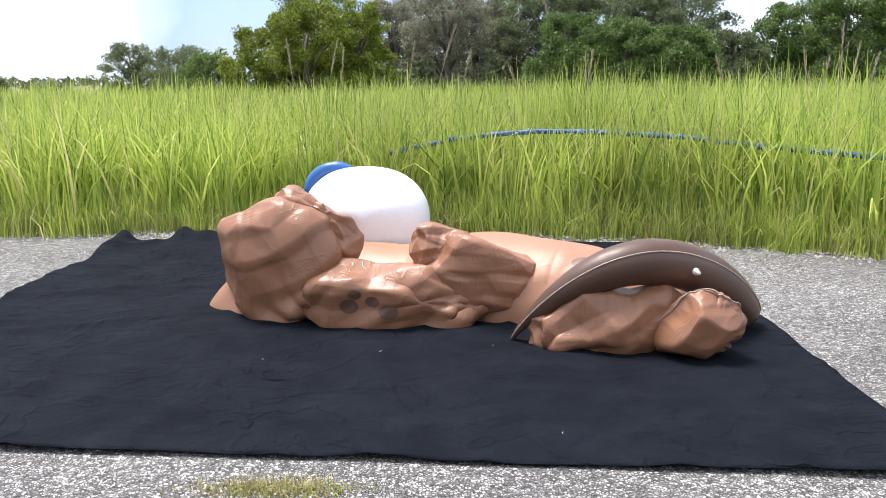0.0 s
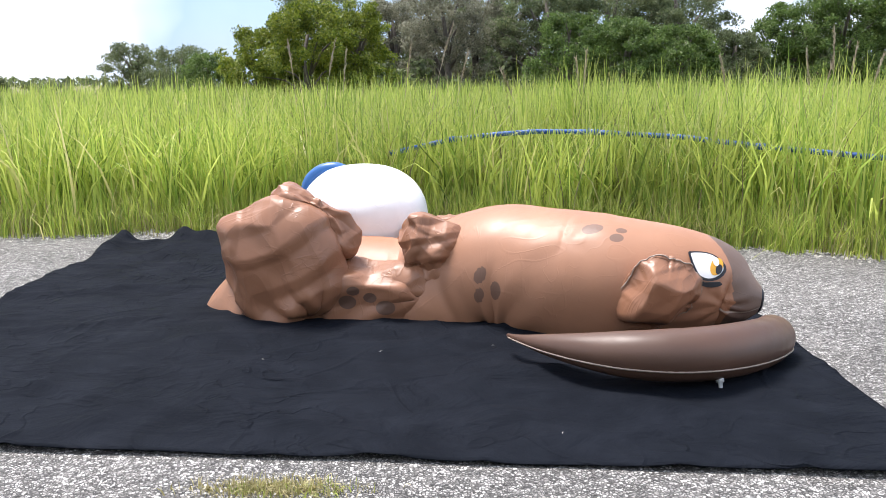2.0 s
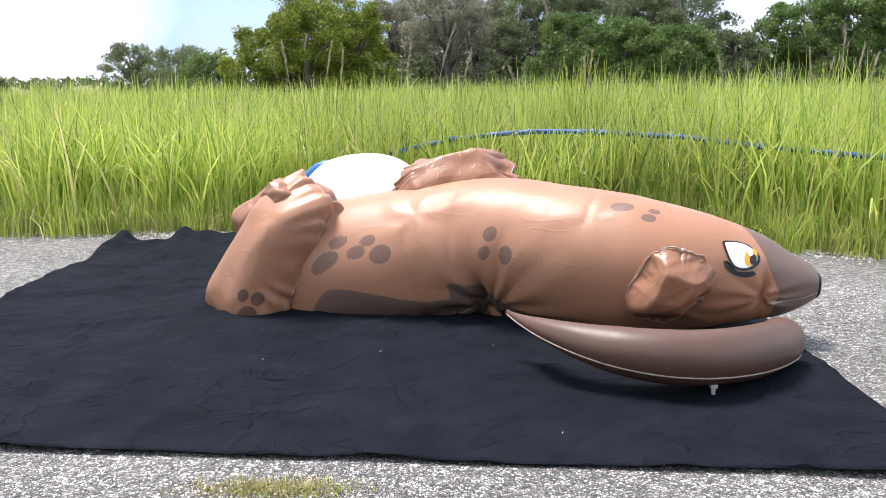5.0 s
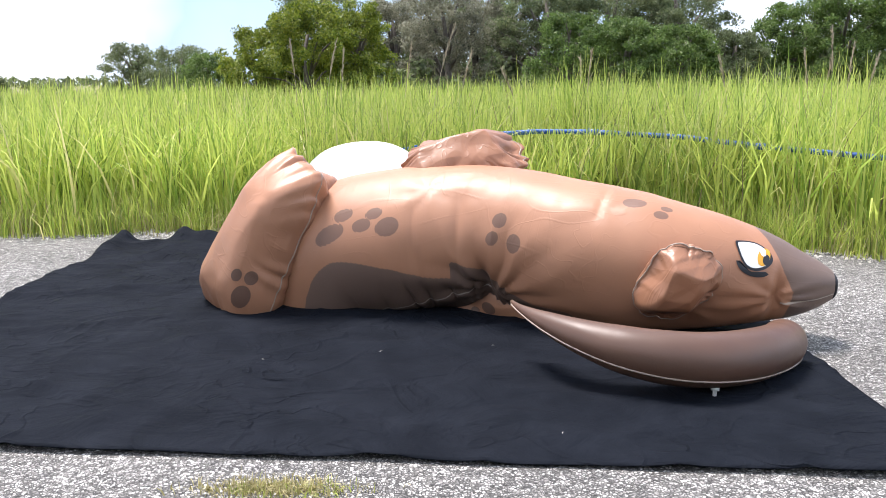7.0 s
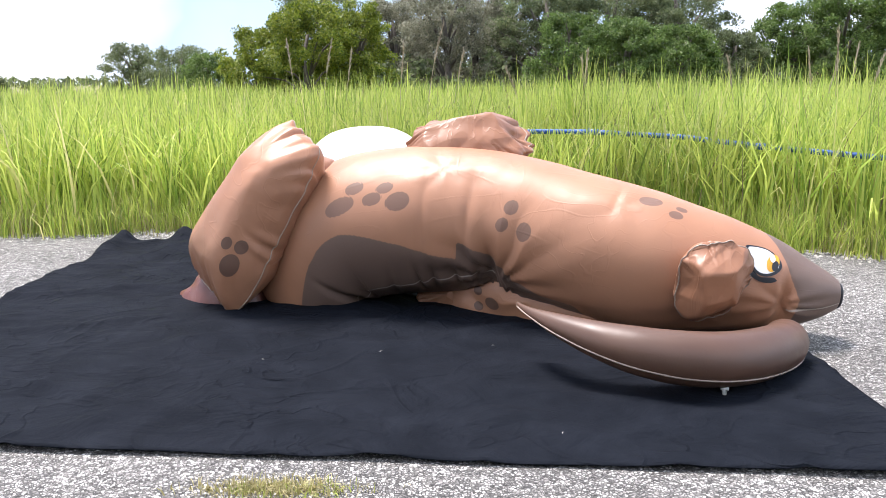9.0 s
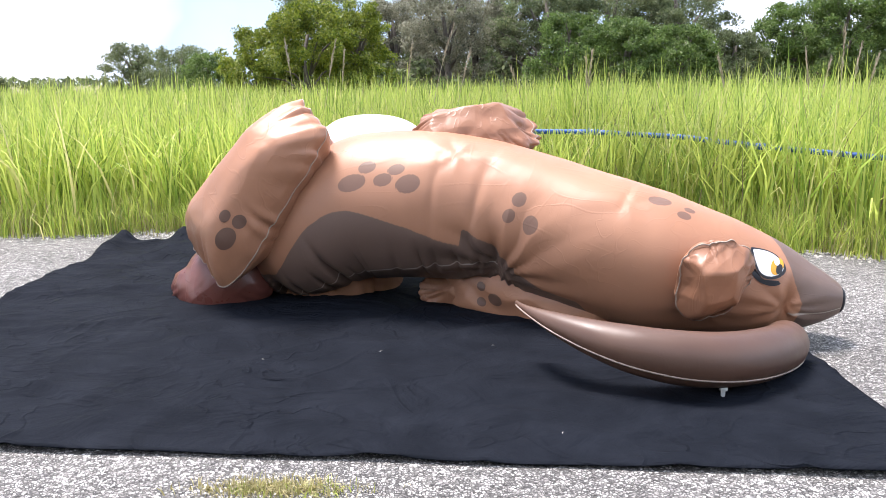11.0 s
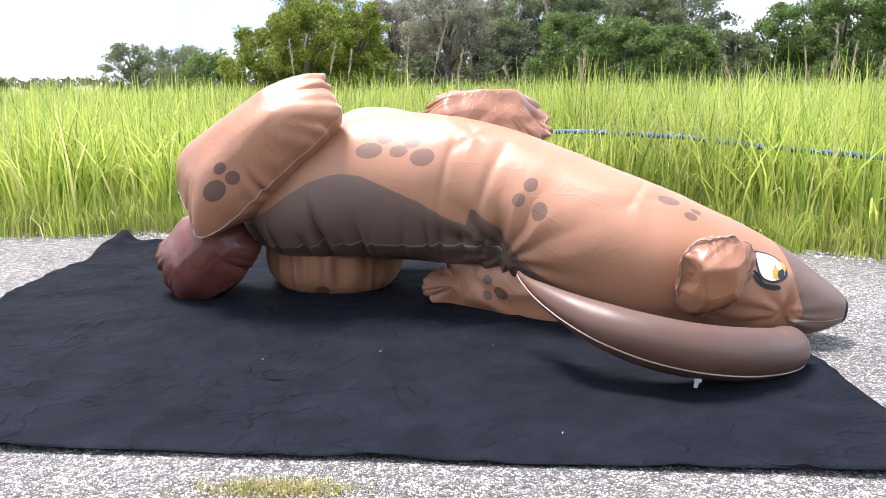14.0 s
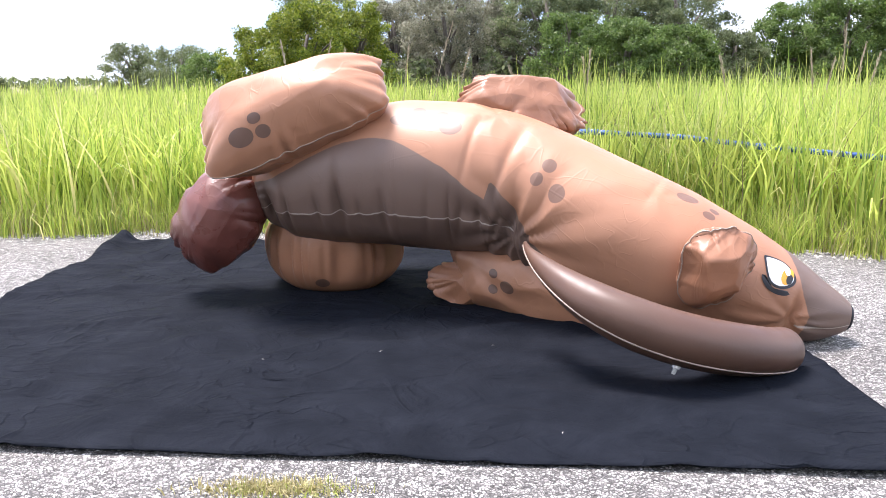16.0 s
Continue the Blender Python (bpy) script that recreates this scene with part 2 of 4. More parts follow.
def bm_from(verts, faces):
    bm = bmesh.new()
    vs = [bm.verts.new(v) for v in verts]
    for f in faces:
        bm.faces.new([vs[i] for i in f])
    return bm


def ridged(p):
    return 1 - 2 * abs(noise.noise(p))


def fold_wave(x):
    """A triangle wave: straight sharp ridges and valleys."""
    return abs((x % 2.0) - 1) * 2 - 1


class Bag:
    """The shape of an air-filled vinyl bag. a, b, c: half its length, depth and height; pillow: two panels welded round a flat rim, else a rounded box;
    gathers pinch the rim, fans are folds that run out from drawn-in points."""

    def __init__(self, a, b, c, square=2.4, seed=0, pillow=False, gathers=0, gather_depth=0.0, tilt=0.0, fans=0, fan_depth=0.0, spokes=7, facet=0.0, level=2, taper=0.0, folds=0.0, wave=1.0, planes=0):
        self.size, self.square, self.pillow = (a, b, c), square, pillow
        self.gathers, self.depth, self.seed, self.spokes, self.fan_depth = gathers, gather_depth, seed, spokes, fan_depth
        self.turn = Matrix.Rotation(radians(tilt), 3, "X")
        self.back = self.turn.inverted()
        self.facet, self.level, self.taper, self.folds, self.wave = facet, level, taper, folds, wave
        rng = random.Random(seed)
        self.fans = [Vector((rng.uniform(-0.9, 0.9), rng.uniform(-1, -0.3), rng.uniform(-0.7, 0.9))).normalized() for _ in range(fans)]
        rng = random.Random(seed + 900)
        self.panels = [(Vector((rng.gauss(0, 1), rng.gauss(0, 1), rng.gauss(0, 1))).normalized(), rng.uniform(0.74, 0.95)) for _ in range(planes)]
        self.tree = None

    def point(self, d):
        e = self.turn @ d
        ang = math.atan2(e.z, e.x)
        w = ang * self.gathers / math.pi + 1.3 * math.sin(ang * 3 + self.seed) + 0.8 * math.sin(ang * 7)
        g = self.depth * (0.5 + 0.5 * fold_wave(w)) * max(0.0, 0.5 + 0.9 * noise.noise(Vector((3 * math.cos(ang), 3 * math.sin(ang), self.seed)))) if self.gathers else 0.0
        f = 1.0
        for axis in self.fans:
            side = axis.orthogonal().normalized()
            other = axis.cross(side)
            off = d - axis * d.dot(axis)
            dist = math.acos(max(-1, min(1, d.dot(axis))))
            turn = math.atan2(off.dot(other), off.dot(side)) * self.spokes / math.pi + 0.7 * noise.noise(d * 2.5 + Vector((self.seed, 0, 0)))
            f += self.fan_depth * fold_wave(turn) * min(1, dist / 0.3) * math.exp(-(dist / 0.9) ** 2) - 0.8 * self.fan_depth * math.exp(-(dist / 0.22) ** 2)
        if self.pillow:
            rho = min(1.0, math.hypot(e.x, e.z))
            c, s = abs(math.cos(ang)), abs(math.sin(ang))
            rim = (c ** self.square + s ** self.square) ** (-1 / self.square)
            out = rho * rim * (1 - g * rho ** 5)
            thick = math.copysign((1 - rho ** 2.4) ** 0.75, e.y) * (1 - 2.2 * g * rho ** 7) * f
            q = self.back @ Vector((out * math.cos(ang) * self.size[0] * (0.5 + 0.5 * f), thick * self.size[1], out * math.sin(ang) * self.size[2] * (0.5 + 0.5 * f) * (1 - self.taper * out * math.cos(ang))))
            return q
        k = sum(abs(v) ** self.square for v in d) ** (-1 / self.square)
        q = d * k * (f - g * math.exp(-(e.y / 0.4) ** 2))
        return Vector((q.x * self.size[0], q.y * self.size[1], q.z * self.size[2]))

    def mesh(self, detail=5, soft=1):
        bm = bmesh.new()
        bmesh.ops.create_icosphere(bm, subdivisions=self.level if self.facet else detail, radius=1.0)
        if self.facet:
            rng = random.Random(self.seed)
            step = 1.1 / 2 ** (self.level - 1)
            for v in bm.verts:
                d = (v.co.normalized() + 0.35 * step * Vector((rng.uniform(-1, 1), rng.uniform(-1, 1), rng.uniform(-1, 1)))).normalized()
                v.co = d * (1 + self.facet * rng.uniform(-1, 0.6))
            for step in range(max(0, detail - self.level)):
                old = set(bm.verts)
                bmesh.ops.subdivide_edges(bm, edges=bm.edges, cuts=1, use_grid_fill=True)
                if step < 2:
                    for v in bm.verts:
                        if v not in old:
                            v.co *= 1 + self.facet * (0.3 if step == 0 else 0.06) * rng.uniform(-1, 0.7)
        for v in bm.verts:
            r = v.co.length
            d = v.co / r
            flat = min([1.0] + [h / d.dot(n) for n, h in self.panels if d.dot(n) > h])
            v.co = self.point(d) * flat * (1 - 0.35 + 0.35 * r if self.pillow else r)
        for _ in range(soft):
            bmesh.ops.smooth_vert(bm, verts=bm.verts, factor=0.3, use_axis_x=True, use_axis_y=True, use_axis_z=True)
        if self.folds:
            self.crumple(bm)
        bm.normal_update()
        self.tree = BVHTree.FromBMesh(bm)
        return bm

    def crumple(self, bm):
        """Press a few long, straight, sharp folds into the skin, most of them running one way."""
        rng = random.Random(self.seed + 500)
        main = rng.uniform(0, math.pi)
        waves = []
        for k in range(4):
            w = main + rng.gauss(0, 0.55) + (1.3 if k == 2 else 0)
            axis = Vector((math.cos(w), rng.uniform(-0.3, 0.3), math.sin(w))).normalized()
            waves.append((axis, self.wave * 0.62 * 0.74 ** k, rng.uniform(0, 2), Vector((rng.uniform(-9, 9), k, self.seed))))
        bm.normal_update()
        moves = []
        for v in bm.verts:
            p, d = v.co, 0.0
            for axis, length, phase, off in waves:
                here = min(1.0, max(0.0, 0.5 + 1.6 * noise.noise(p * (0.5 / length) + off)))
                x = (p.dot(axis) / length + phase + 0.35 * noise.noise(p * (0.45 / length) + off * 1.7)) % 1.0
                d += 0.17 * length * here * (x / 0.68 if x < 0.68 else (1 - x) / 0.32)
            moves.append(v.normal * ((d - 0.03) * self.folds))
        for v, m in zip(bm.verts, moves):
            v.co += m

    def outside(self, way, lift):
        """The point of the finished skin in that direction from the middle."""
        far = way.normalized() * 3
        hit = self.tree.ray_cast(far, -far.normalized())
        p = hit[0] if hit[0] is not None else self.point(way.normalized())
        return p + way.normalized() * lift

    def seam(self):
        ring = [self.outside(self.point(self.back @ Vector((math.cos(w), 0, math.sin(w)))), 0.001) for w in np.linspace(0, 2 * math.pi, 170)]
        return bm_from(*tube(ring, [0.004] * len(ring), 5))

    def patch(self, cx, cz, ra, rb, lift=0.004):
        """A printed oval on the side that faces -y, given in metres in the x z plane."""
        verts, faces, m, rings = [], [], 20, 5
        for k in range(rings + 1):
            for j in range(m):
                w = 2 * math.pi * j / m
                x, z = cx + ra * k / rings * math.cos(w), cz + rb * k / rings * math.sin(w)
                hit = self.tree.ray_cast(Vector((x, -3, z)), Vector((0, 1, 0)))
                verts.append((hit[0] if hit[0] is not None else Vector((x, 0, z))) + Vector((0, -lift, lift * 0.4)))
        for k in range(rings):
            for j in range(m):
                n = (j + 1) % m
                faces.append((k * m + j, k * m + n, (k + 1) * m + n, (k + 1) * m + j))
        bm = bm_from(verts, faces)
        bmesh.ops.remove_doubles(bm, verts=bm.verts, dist=0.0003)
        return bm


# ---- ground ----
def grid_sheet(x0, x1, y0, y1, nx, ny, height):
    xs, ys = np.linspace(x0, x1, nx), np.linspace(y0, y1, ny)
    verts = [(x, y, height(x, y)) for y in ys for x in xs]
    faces = [(j * nx + i, j * nx + i + 1, (j + 1) * nx + i + 1, (j + 1) * nx + i) for j in range(ny - 1) for i in range(nx - 1)]
    return verts, faces


GRASS_X, GRASS_Y = [-40, -4.4, -2.2, 0.1, 2.24, 3.81, 6.0, 40], [7.2, 7.45, 7.75, 7.75, 7.2, 6.5, 6.2, 6.0]


def grass_edge(x):
    return np.interp(x, GRASS_X, GRASS_Y)


def build_ground():
    ground = mesh_object("ground", [(-2500, -2500, -0.03), (2500, -2500, -0.03), (2500, 2500, -0.03), (-2500, 2500, -0.03)], [(0, 1, 2, 3)], M_SOIL)
    tagged(ground, "flat field soil under tall grass", "ground", kind="structure")
    xs = np.concatenate([[-40], np.linspace(-9, 9, 120), [40]])
    verts, faces = [], []
    for x in xs:
        e = float(grass_edge(x)) + 0.25 * noise.noise(Vector((x * 1.3, 0, 0))) + 0.1 * noise.noise(Vector((x * 5, 3, 0)))
        verts += [(x, -30, 0.0), (x, e, 0.0), (x, e + 0.1, -0.04)]
    for i in range(len(xs) - 1):
        for k in range(2):
            faces.append((i * 3 + k, i * 3 + 3 + k, i * 3 + 4 + k, i * 3 + 1 + k))
    road = mesh_object("road", verts, faces, M_ASPHALT)
    tagged(road, "old grey asphalt with exposed pale gravel aggregate", "road", kind="structure")


def cloth_height(x, y):
    u, v = (x + 3.0) / 5.0, (y - 2.75) / 4.25
    h = 0.012 + 0.022 * max(0, ridged(Vector((x * 0.7 + 0.5 * y, y * 1.2 - 0.3 * x, 0)))) ** 5
    h += 0.02 * noise.noise(Vector((x * 1.3, y * 2.0, 4))) ** 2 + 0.014 * max(0, ridged(Vector((x * 1.3 - y, y * 1.5 + x * 0.6, 9)))) ** 6
    h += 0.03 * max(0, -1.9 - x) * max(0, ridged(Vector((x * 1.8 - y * 0.7, y * 1.1, 2)))) ** 3
    if v > 0.8:
        k = (v - 0.8) / 0.2
        for cx, hh, w in ((-2.95, 0.09, 0.08), (-2.4, 0.11, 0.10), (-2.2, 0.08, 0.14), (-1.9, 0.08, 0.2)):
            h += hh * k * math.exp(-((x - cx) / w) ** 2)
    return h


def build_cloth():
    verts, faces = grid_sheet(-3.0, 2.0, 2.75, 7.0, 150, 130, lambda x, y: 0)
    out = []
    for x, y, _ in verts:
        u, v = (x + 3.0) / 5.0, (y - 2.75) / 4.25
        wy = (0.22 - 0.30 * u) * (1 - v) + 0.03 * noise.noise(Vector((x * 1.5, 0, 2))) * (1 - v)
        wx = 0.05 * noise.noise(Vector((0, y * 1.2, 7))) * (1 if u > 0.5 else -1) * abs(2 * u - 1)
        out.append((x + wx, y + wy - 0.04 * (1 - v), cloth_height(x, y)))
    ob = mesh_object("ground_sheet", out, faces, M_CLOTH, smooth=True)
    mod = ob.modifiers.new("thickness", "SOLIDIFY")
    mod.thickness, mod.offset = 0.004, 1
    tagged(ob, "large creased black cotton sheet spread on the asphalt", "ground sheet")


build_ground()
build_cloth()


# ---- plants ----
def blades(n, xy, height, width, lean, seed, segs=3, flop=0.5):
    """n curved grass blades as arrays of verts and quads."""
    rng = np.random.default_rng(seed)
    yaw, face = rng.uniform(0, 2 * np.pi, n), rng.uniform(0, 2 * np.pi, n)
    amount = np.abs(rng.normal(0, lean, n)) + 0.03
    t = np.linspace(0, 1, segs + 1)[None, :]
    bend = height[:, None] * amount[:, None] * t ** 2
    z = height[:, None] * (t - flop * amount[:, None] * t ** 3)
    px = xy[:, 0:1] + bend * np.cos(yaw)[:, None]
    py = xy[:, 1:2] + bend * np.sin(yaw)[:, None]
    w = width[:, None] * (1 - 0.93 * t ** 1.5) * 0.5
    ox, oy = np.cos(face)[:, None] * w, np.sin(face)[:, None] * w
    left = np.stack([px - ox, py - oy, z], -1)
    right = np.stack([px + ox, py + oy, z], -1)
    verts = np.stack([left, right], 2).reshape(-1, 3)
    base = (np.arange(n) * 2 * (segs + 1))[:, None] + (np.arange(segs) * 2)[None, :]
    base = base.reshape(-1, 1)
    return verts, base + np.array([[0, 1, 3, 2]])


def scatter(n, y0, y1, seed, edge=True):
    rng = np.random.default_rng(seed)
    d = y0 + (y1 - y0) * rng.random(n)
    x = rng.uniform(-1, 1, n) * (0.66 * (d + 7.5) + 0.8)
    y = d + (grass_edge(x) if edge else 7.5)
    return np.stack([x, y], -1)


def tufted(xy, seed, size=0.1, per=14):
    """Draw the blades of a field together into tufts."""
    rng = np.random.default_rng(seed)
    m = len(xy) // per
    tufts = xy[:m * per:per]
    return (np.repeat(tufts, per, 0) + rng.normal(0, size, (m * per, 2)))


def grass_stuff(name, label, n, y0, y1, h0, h1, w0, w1, lean, seed, material, size=0.1, segs=3, per=14):
    xy = tufted(scatter(n, y0, y1, seed), seed + 1, size, per)
    rng = np.random.default_rng(seed + 2)
    m = len(xy)
    wave = np.array([noise.noise(Vector((x * 0.45, y * 0.45, seed))) for x, y in xy[::per]]).repeat(per)[:m]
    h = (h0 + (h1 - h0) * rng.random(m) ** 0.8) * (1 + 0.14 * wave)
    h *= rng.normal(1.0, 0.09, len(xy[::per])).clip(0.75, 1.25).repeat(per)[:m]
    h *= np.interp(xy[:, 0], [-8, -2, 1.5, 4.5, 9], [0.97, 0.97, 1.03, 1.08, 1.08])
    verts, faces = blades(m, xy, h, w0 + (w1 - w0) * rng.random(m), lean, seed + 3, segs)
    verts[:, 2] -= 0.03
    ob = mesh_object(name, verts, faces, material)
    tagged(ob, label, "grass", kind="stuff")


grass_stuff("tall_grass", "dense bright green tall wild grass at the road edge", 17000, 0.1, 2.6, 0.70, 1.52, 0.015, 0.034, 0.36, 11, M_GRASS, 0.10, 4, 18)
grass_stuff("tall_grass", "tall yellow-green wild grass in the field", 20000, 2.4, 8.0, 0.95, 1.60, 0.02, 0.045, 0.36, 21, M_GRASS, 0.16, 3, 16)
grass_stuff("tall_grass", "yellow-green tips of the far grass field", 38000, 8.0, 28.0, 1.05, 1.58, 0.03, 0.065, 0.28, 31, M_GRASS, 0.3, 2)
grass_stuff("short_grass", "short green grass and weeds along the asphalt edge", 18000, -0.25, 0.9, 0.08, 0.6, 0.006, 0.014, 0.5, 41, M_GRASS, 0.06)
grass_stuff("dry_thatch", "dry straw and dead stems at the grass foot", 8000, -0.2, 1.0, 0.08, 0.55, 0.004, 0.010, 0.8, 51, M_STRAW, 0.1)


grass_stuff("dry_stems", "thin dead brown stems standing among the grass", 2600, 0.3, 9.0, 0.7, 1.65, 0.008, 0.016, 0.22, 61, M_STEM, 0.35, 3, 4)


def grass_clump(x, y, count, height, spread, seed, lean=0.2):
    """A single taller clump of broad arching blades; its foot is the origin."""
    rng = np.random.default_rng(seed)
    verts, faces = blades(count, rng.normal(0, spread, (count, 2)), rng.uniform(0.7, 1.0, count) * height, rng.uniform(0.012, 0.03, count), lean, seed, 5, 0.6)
    ob = mesh_object("grass_clump", verts, faces, M_GRASS)
    ob.location = (x, y, -0.03)
    tagged(ob, "taller clump of arching green grass blades", "grass clump", "taller grass clumps")


for row in ((1.55, 9.0, 240, 2.0, 0.22, 3), (1.9, 8.8, 120, 1.85, 0.2, 4), (1.2, 9.6, 90, 1.85, 0.25, 5), (-2.6, 9.5, 80, 1.6, 0.25, 6), (-0.4, 10.0, 80, 1.75, 0.25, 7),
            (4.2, 8.4, 160, 1.75, 0.3, 8), (5.0, 8.6, 180, 1.85, 0.3, 9), (3.1, 8.6, 100, 1.65, 0.3, 10), (-4.2, 9.6, 80, 1.6, 0.3, 11), (2.6, 9.4, 100, 1.75, 0.25, 12)):
    grass_clump(*row)


def weed_patch():
    """Low weeds in a crack of the asphalt."""
    rng = np.random.default_rng(77)
    xy = np.stack([rng.normal(-0.62, 0.13, 900), rng.normal(2.56, 0.03, 900)], -1)
    verts, faces = blades(900, xy, rng.uniform(0.015, 0.06, 900), rng.uniform(0.003, 0.007, 900), 0.9, 78)
    tagged(mesh_object("weed_patch", verts, faces, M_STRAW), "low dry weeds growing in an asphalt crack", "weeds", kind="stuff")
    xy = np.concatenate([np.stack([rng.normal(cx, w, 28), rng.normal(2.55, 0.02, 28)], -1) for cx, w in ((-0.75, 0.03), (-0.7, 0.05), (-0.42, 0.05), (-0.55, 0.08))])
    verts, faces = blades(112, xy, rng.uniform(0.015, 0.045, 112), rng.uniform(0.004, 0.009, 112), 0.9, 79)
    tagged(mesh_object("weed_patch", verts, faces, M_GRASS), "small green weed sprigs in an asphalt crack", "weeds", kind="stuff")


weed_patch()


def loose_gravel():
    """Loose pale stones along the broken edge of the asphalt."""
    rng = np.random.default_rng(91)
    verts, faces = [], []
    for _ in range(2600):
        x = rng.uniform(-6, 6.5)
        y = float(grass_edge(x)) + rng.normal(-0.12, 0.16)
        r = rng.uniform(0.006, 0.02)
        b = len(verts)
        q = [(x + r * math.cos(w) * rng.uniform(0.7, 1.2), y + r * math.sin(w) * rng.uniform(0.7, 1.2), 0.002) for w in (0, 1.26, 2.5, 3.8, 5.0)]
        verts += q + [(x, y, r * 0.9)]
        faces += [(b + k, b + (k + 1) % 5, b + 5) for k in range(5)]
    tagged(mesh_object("gravel", verts, faces, M_GRAVEL), "loose pale gravel along the asphalt edge", "gravel", kind="stuff")


loose_gravel()


def leaf_fleck(x, y, turn):
    bm = bm_from([(-0.012, 0, 0.002), (0, -0.002, 0.004), (0.012, 0.001, 0.002), (0, 0.003, 0.004), (0, 0, 0)], [(0, 1, 3), (1, 2, 3), (0, 4, 1), (1, 4, 2), (2, 4, 3), (3, 4, 0)])
    ob = part("leaf_bit", bm, M_GRAVEL, None, smooth=False)
    ob.matrix_world = pose(x, y, cloth_height(x, y) + 0.004, 0, 0, turn)
    tagged(ob, "tiny pale dry leaf bit on the black sheet", "leaf bit", "leaf bits on the sheet")


for row in ((-0.95, 3.83, -20), (-0.34, 3.98, 40), (0.5, 2.97, 70), (0.28, 4.1, 10)):
    leaf_fleck(*row)


def seed_stalk(x, y, height, lean, seed):
    """A tall dry grass stalk with a feathery plume; its foot is the origin."""
    rng = np.random.default_rng(seed)
    root = new("seed_stalk")
    root.matrix_world = pose(x, y, -0.03)
    tagged(root, "tall dry grass stalk with a pale feathery plume", "grass stalk", "seed stalks over the grass")
    pts = [Vector((lean * height * k ** 2.2, 0.05 * k, height * (k - 0.25 * abs(lean) * k ** 3))) for k in np.linspace(0, 1, 9)]
    verts, faces = tube(pts, list(np.linspace(0.006, 0.0025, 9)), 5)
    part("stem", bm_from(verts, faces), M_PLUME, root)
    n = 110
    k = 0.78 + 0.22 * rng.random(n)
    base = np.zeros((n, 3))
    ks = np.linspace(0, 1, 9)
    for axis in range(3):
        base[:, axis] = np.interp(k, ks, [p[axis] for p in pts])
    tip = base + np.stack([rng.normal(0.012 * np.sign(lean), 0.012, n), rng.normal(0, 0.012, n), rng.uniform(0.02, 0.10, n)], -1)
    side = rng.normal(0, 0.003, (n, 3))
    v = np.stack([base - side, base + side, tip + side * 0.3, tip - side * 0.3], 1).reshape(-1, 3)
    mesh_object("plume", v, np.arange(4 * n).reshape(-1, 4), M_PLUME, root)
    return root


STALKS = [seed_stalk(*row) for row in ((-1.95, 10.5, 2.05, -0.06, 1), (-1.7, 10.8, 2.1, 0.10, 2), (-0.55, 10.0, 2.0, 0.06, 3), (-0.22, 9.6, 2.25, 0.14, 4),
                                       (0.1, 10.3, 1.95, 0.12, 5), (1.62, 9.0, 1.85, 0.03, 6), (1.72, 9.2, 1.8, -0.05, 7), (1.15, 10.0, 1.75, -0.2, 8),
                                       (4.55, 9.0, 2.1, -0.02, 9), (4.7, 9.1, 1.95, 0.05, 10), (4.45, 9.3, 1.9, -0.08, 11), (4.3, 9.0, 1.8, 0.1, 12),
                                       (3.55, 9.4, 1.85, -0.12, 13), (-1.45, 11.0, 1.95, 0.05, 14), (4.9, 9.2, 1.85, 0.12, 15))]


def leaf_cloud(centres, sizes, count, leaf, rng):
    n = len(centres)
    which = rng.integers(0, n, count)
    c = np.array(centres)[which]
    s = np.array(sizes)[which][:, None]
    d = rng.normal(0, 1, (count, 3))
    d /= np.linalg.norm(d, axis=1)[:, None]
    p = c + d * s * (rng.random((count, 1)) ** 0.45) * np.array([1, 1, 0.75])
    a = rng.normal(0, 1, (count, 3))
    a /= np.linalg.norm(a, axis=1)[:, None]
    b = np.cross(a, rng.normal(0, 1, (count, 3)))
    b /= np.linalg.norm(b, axis=1)[:, None]
    sz = leaf * rng.uniform(0.6, 1.3, (count, 1))
    a, b = a * sz, b * sz * 0.45
    verts = np.stack([p - a, p - b * 1.0 + a * 0.1, p + a, p + b + a * 0.1], 1).reshape(-1, 3)
    return verts, np.arange(count * 4).reshape(-1, 4)


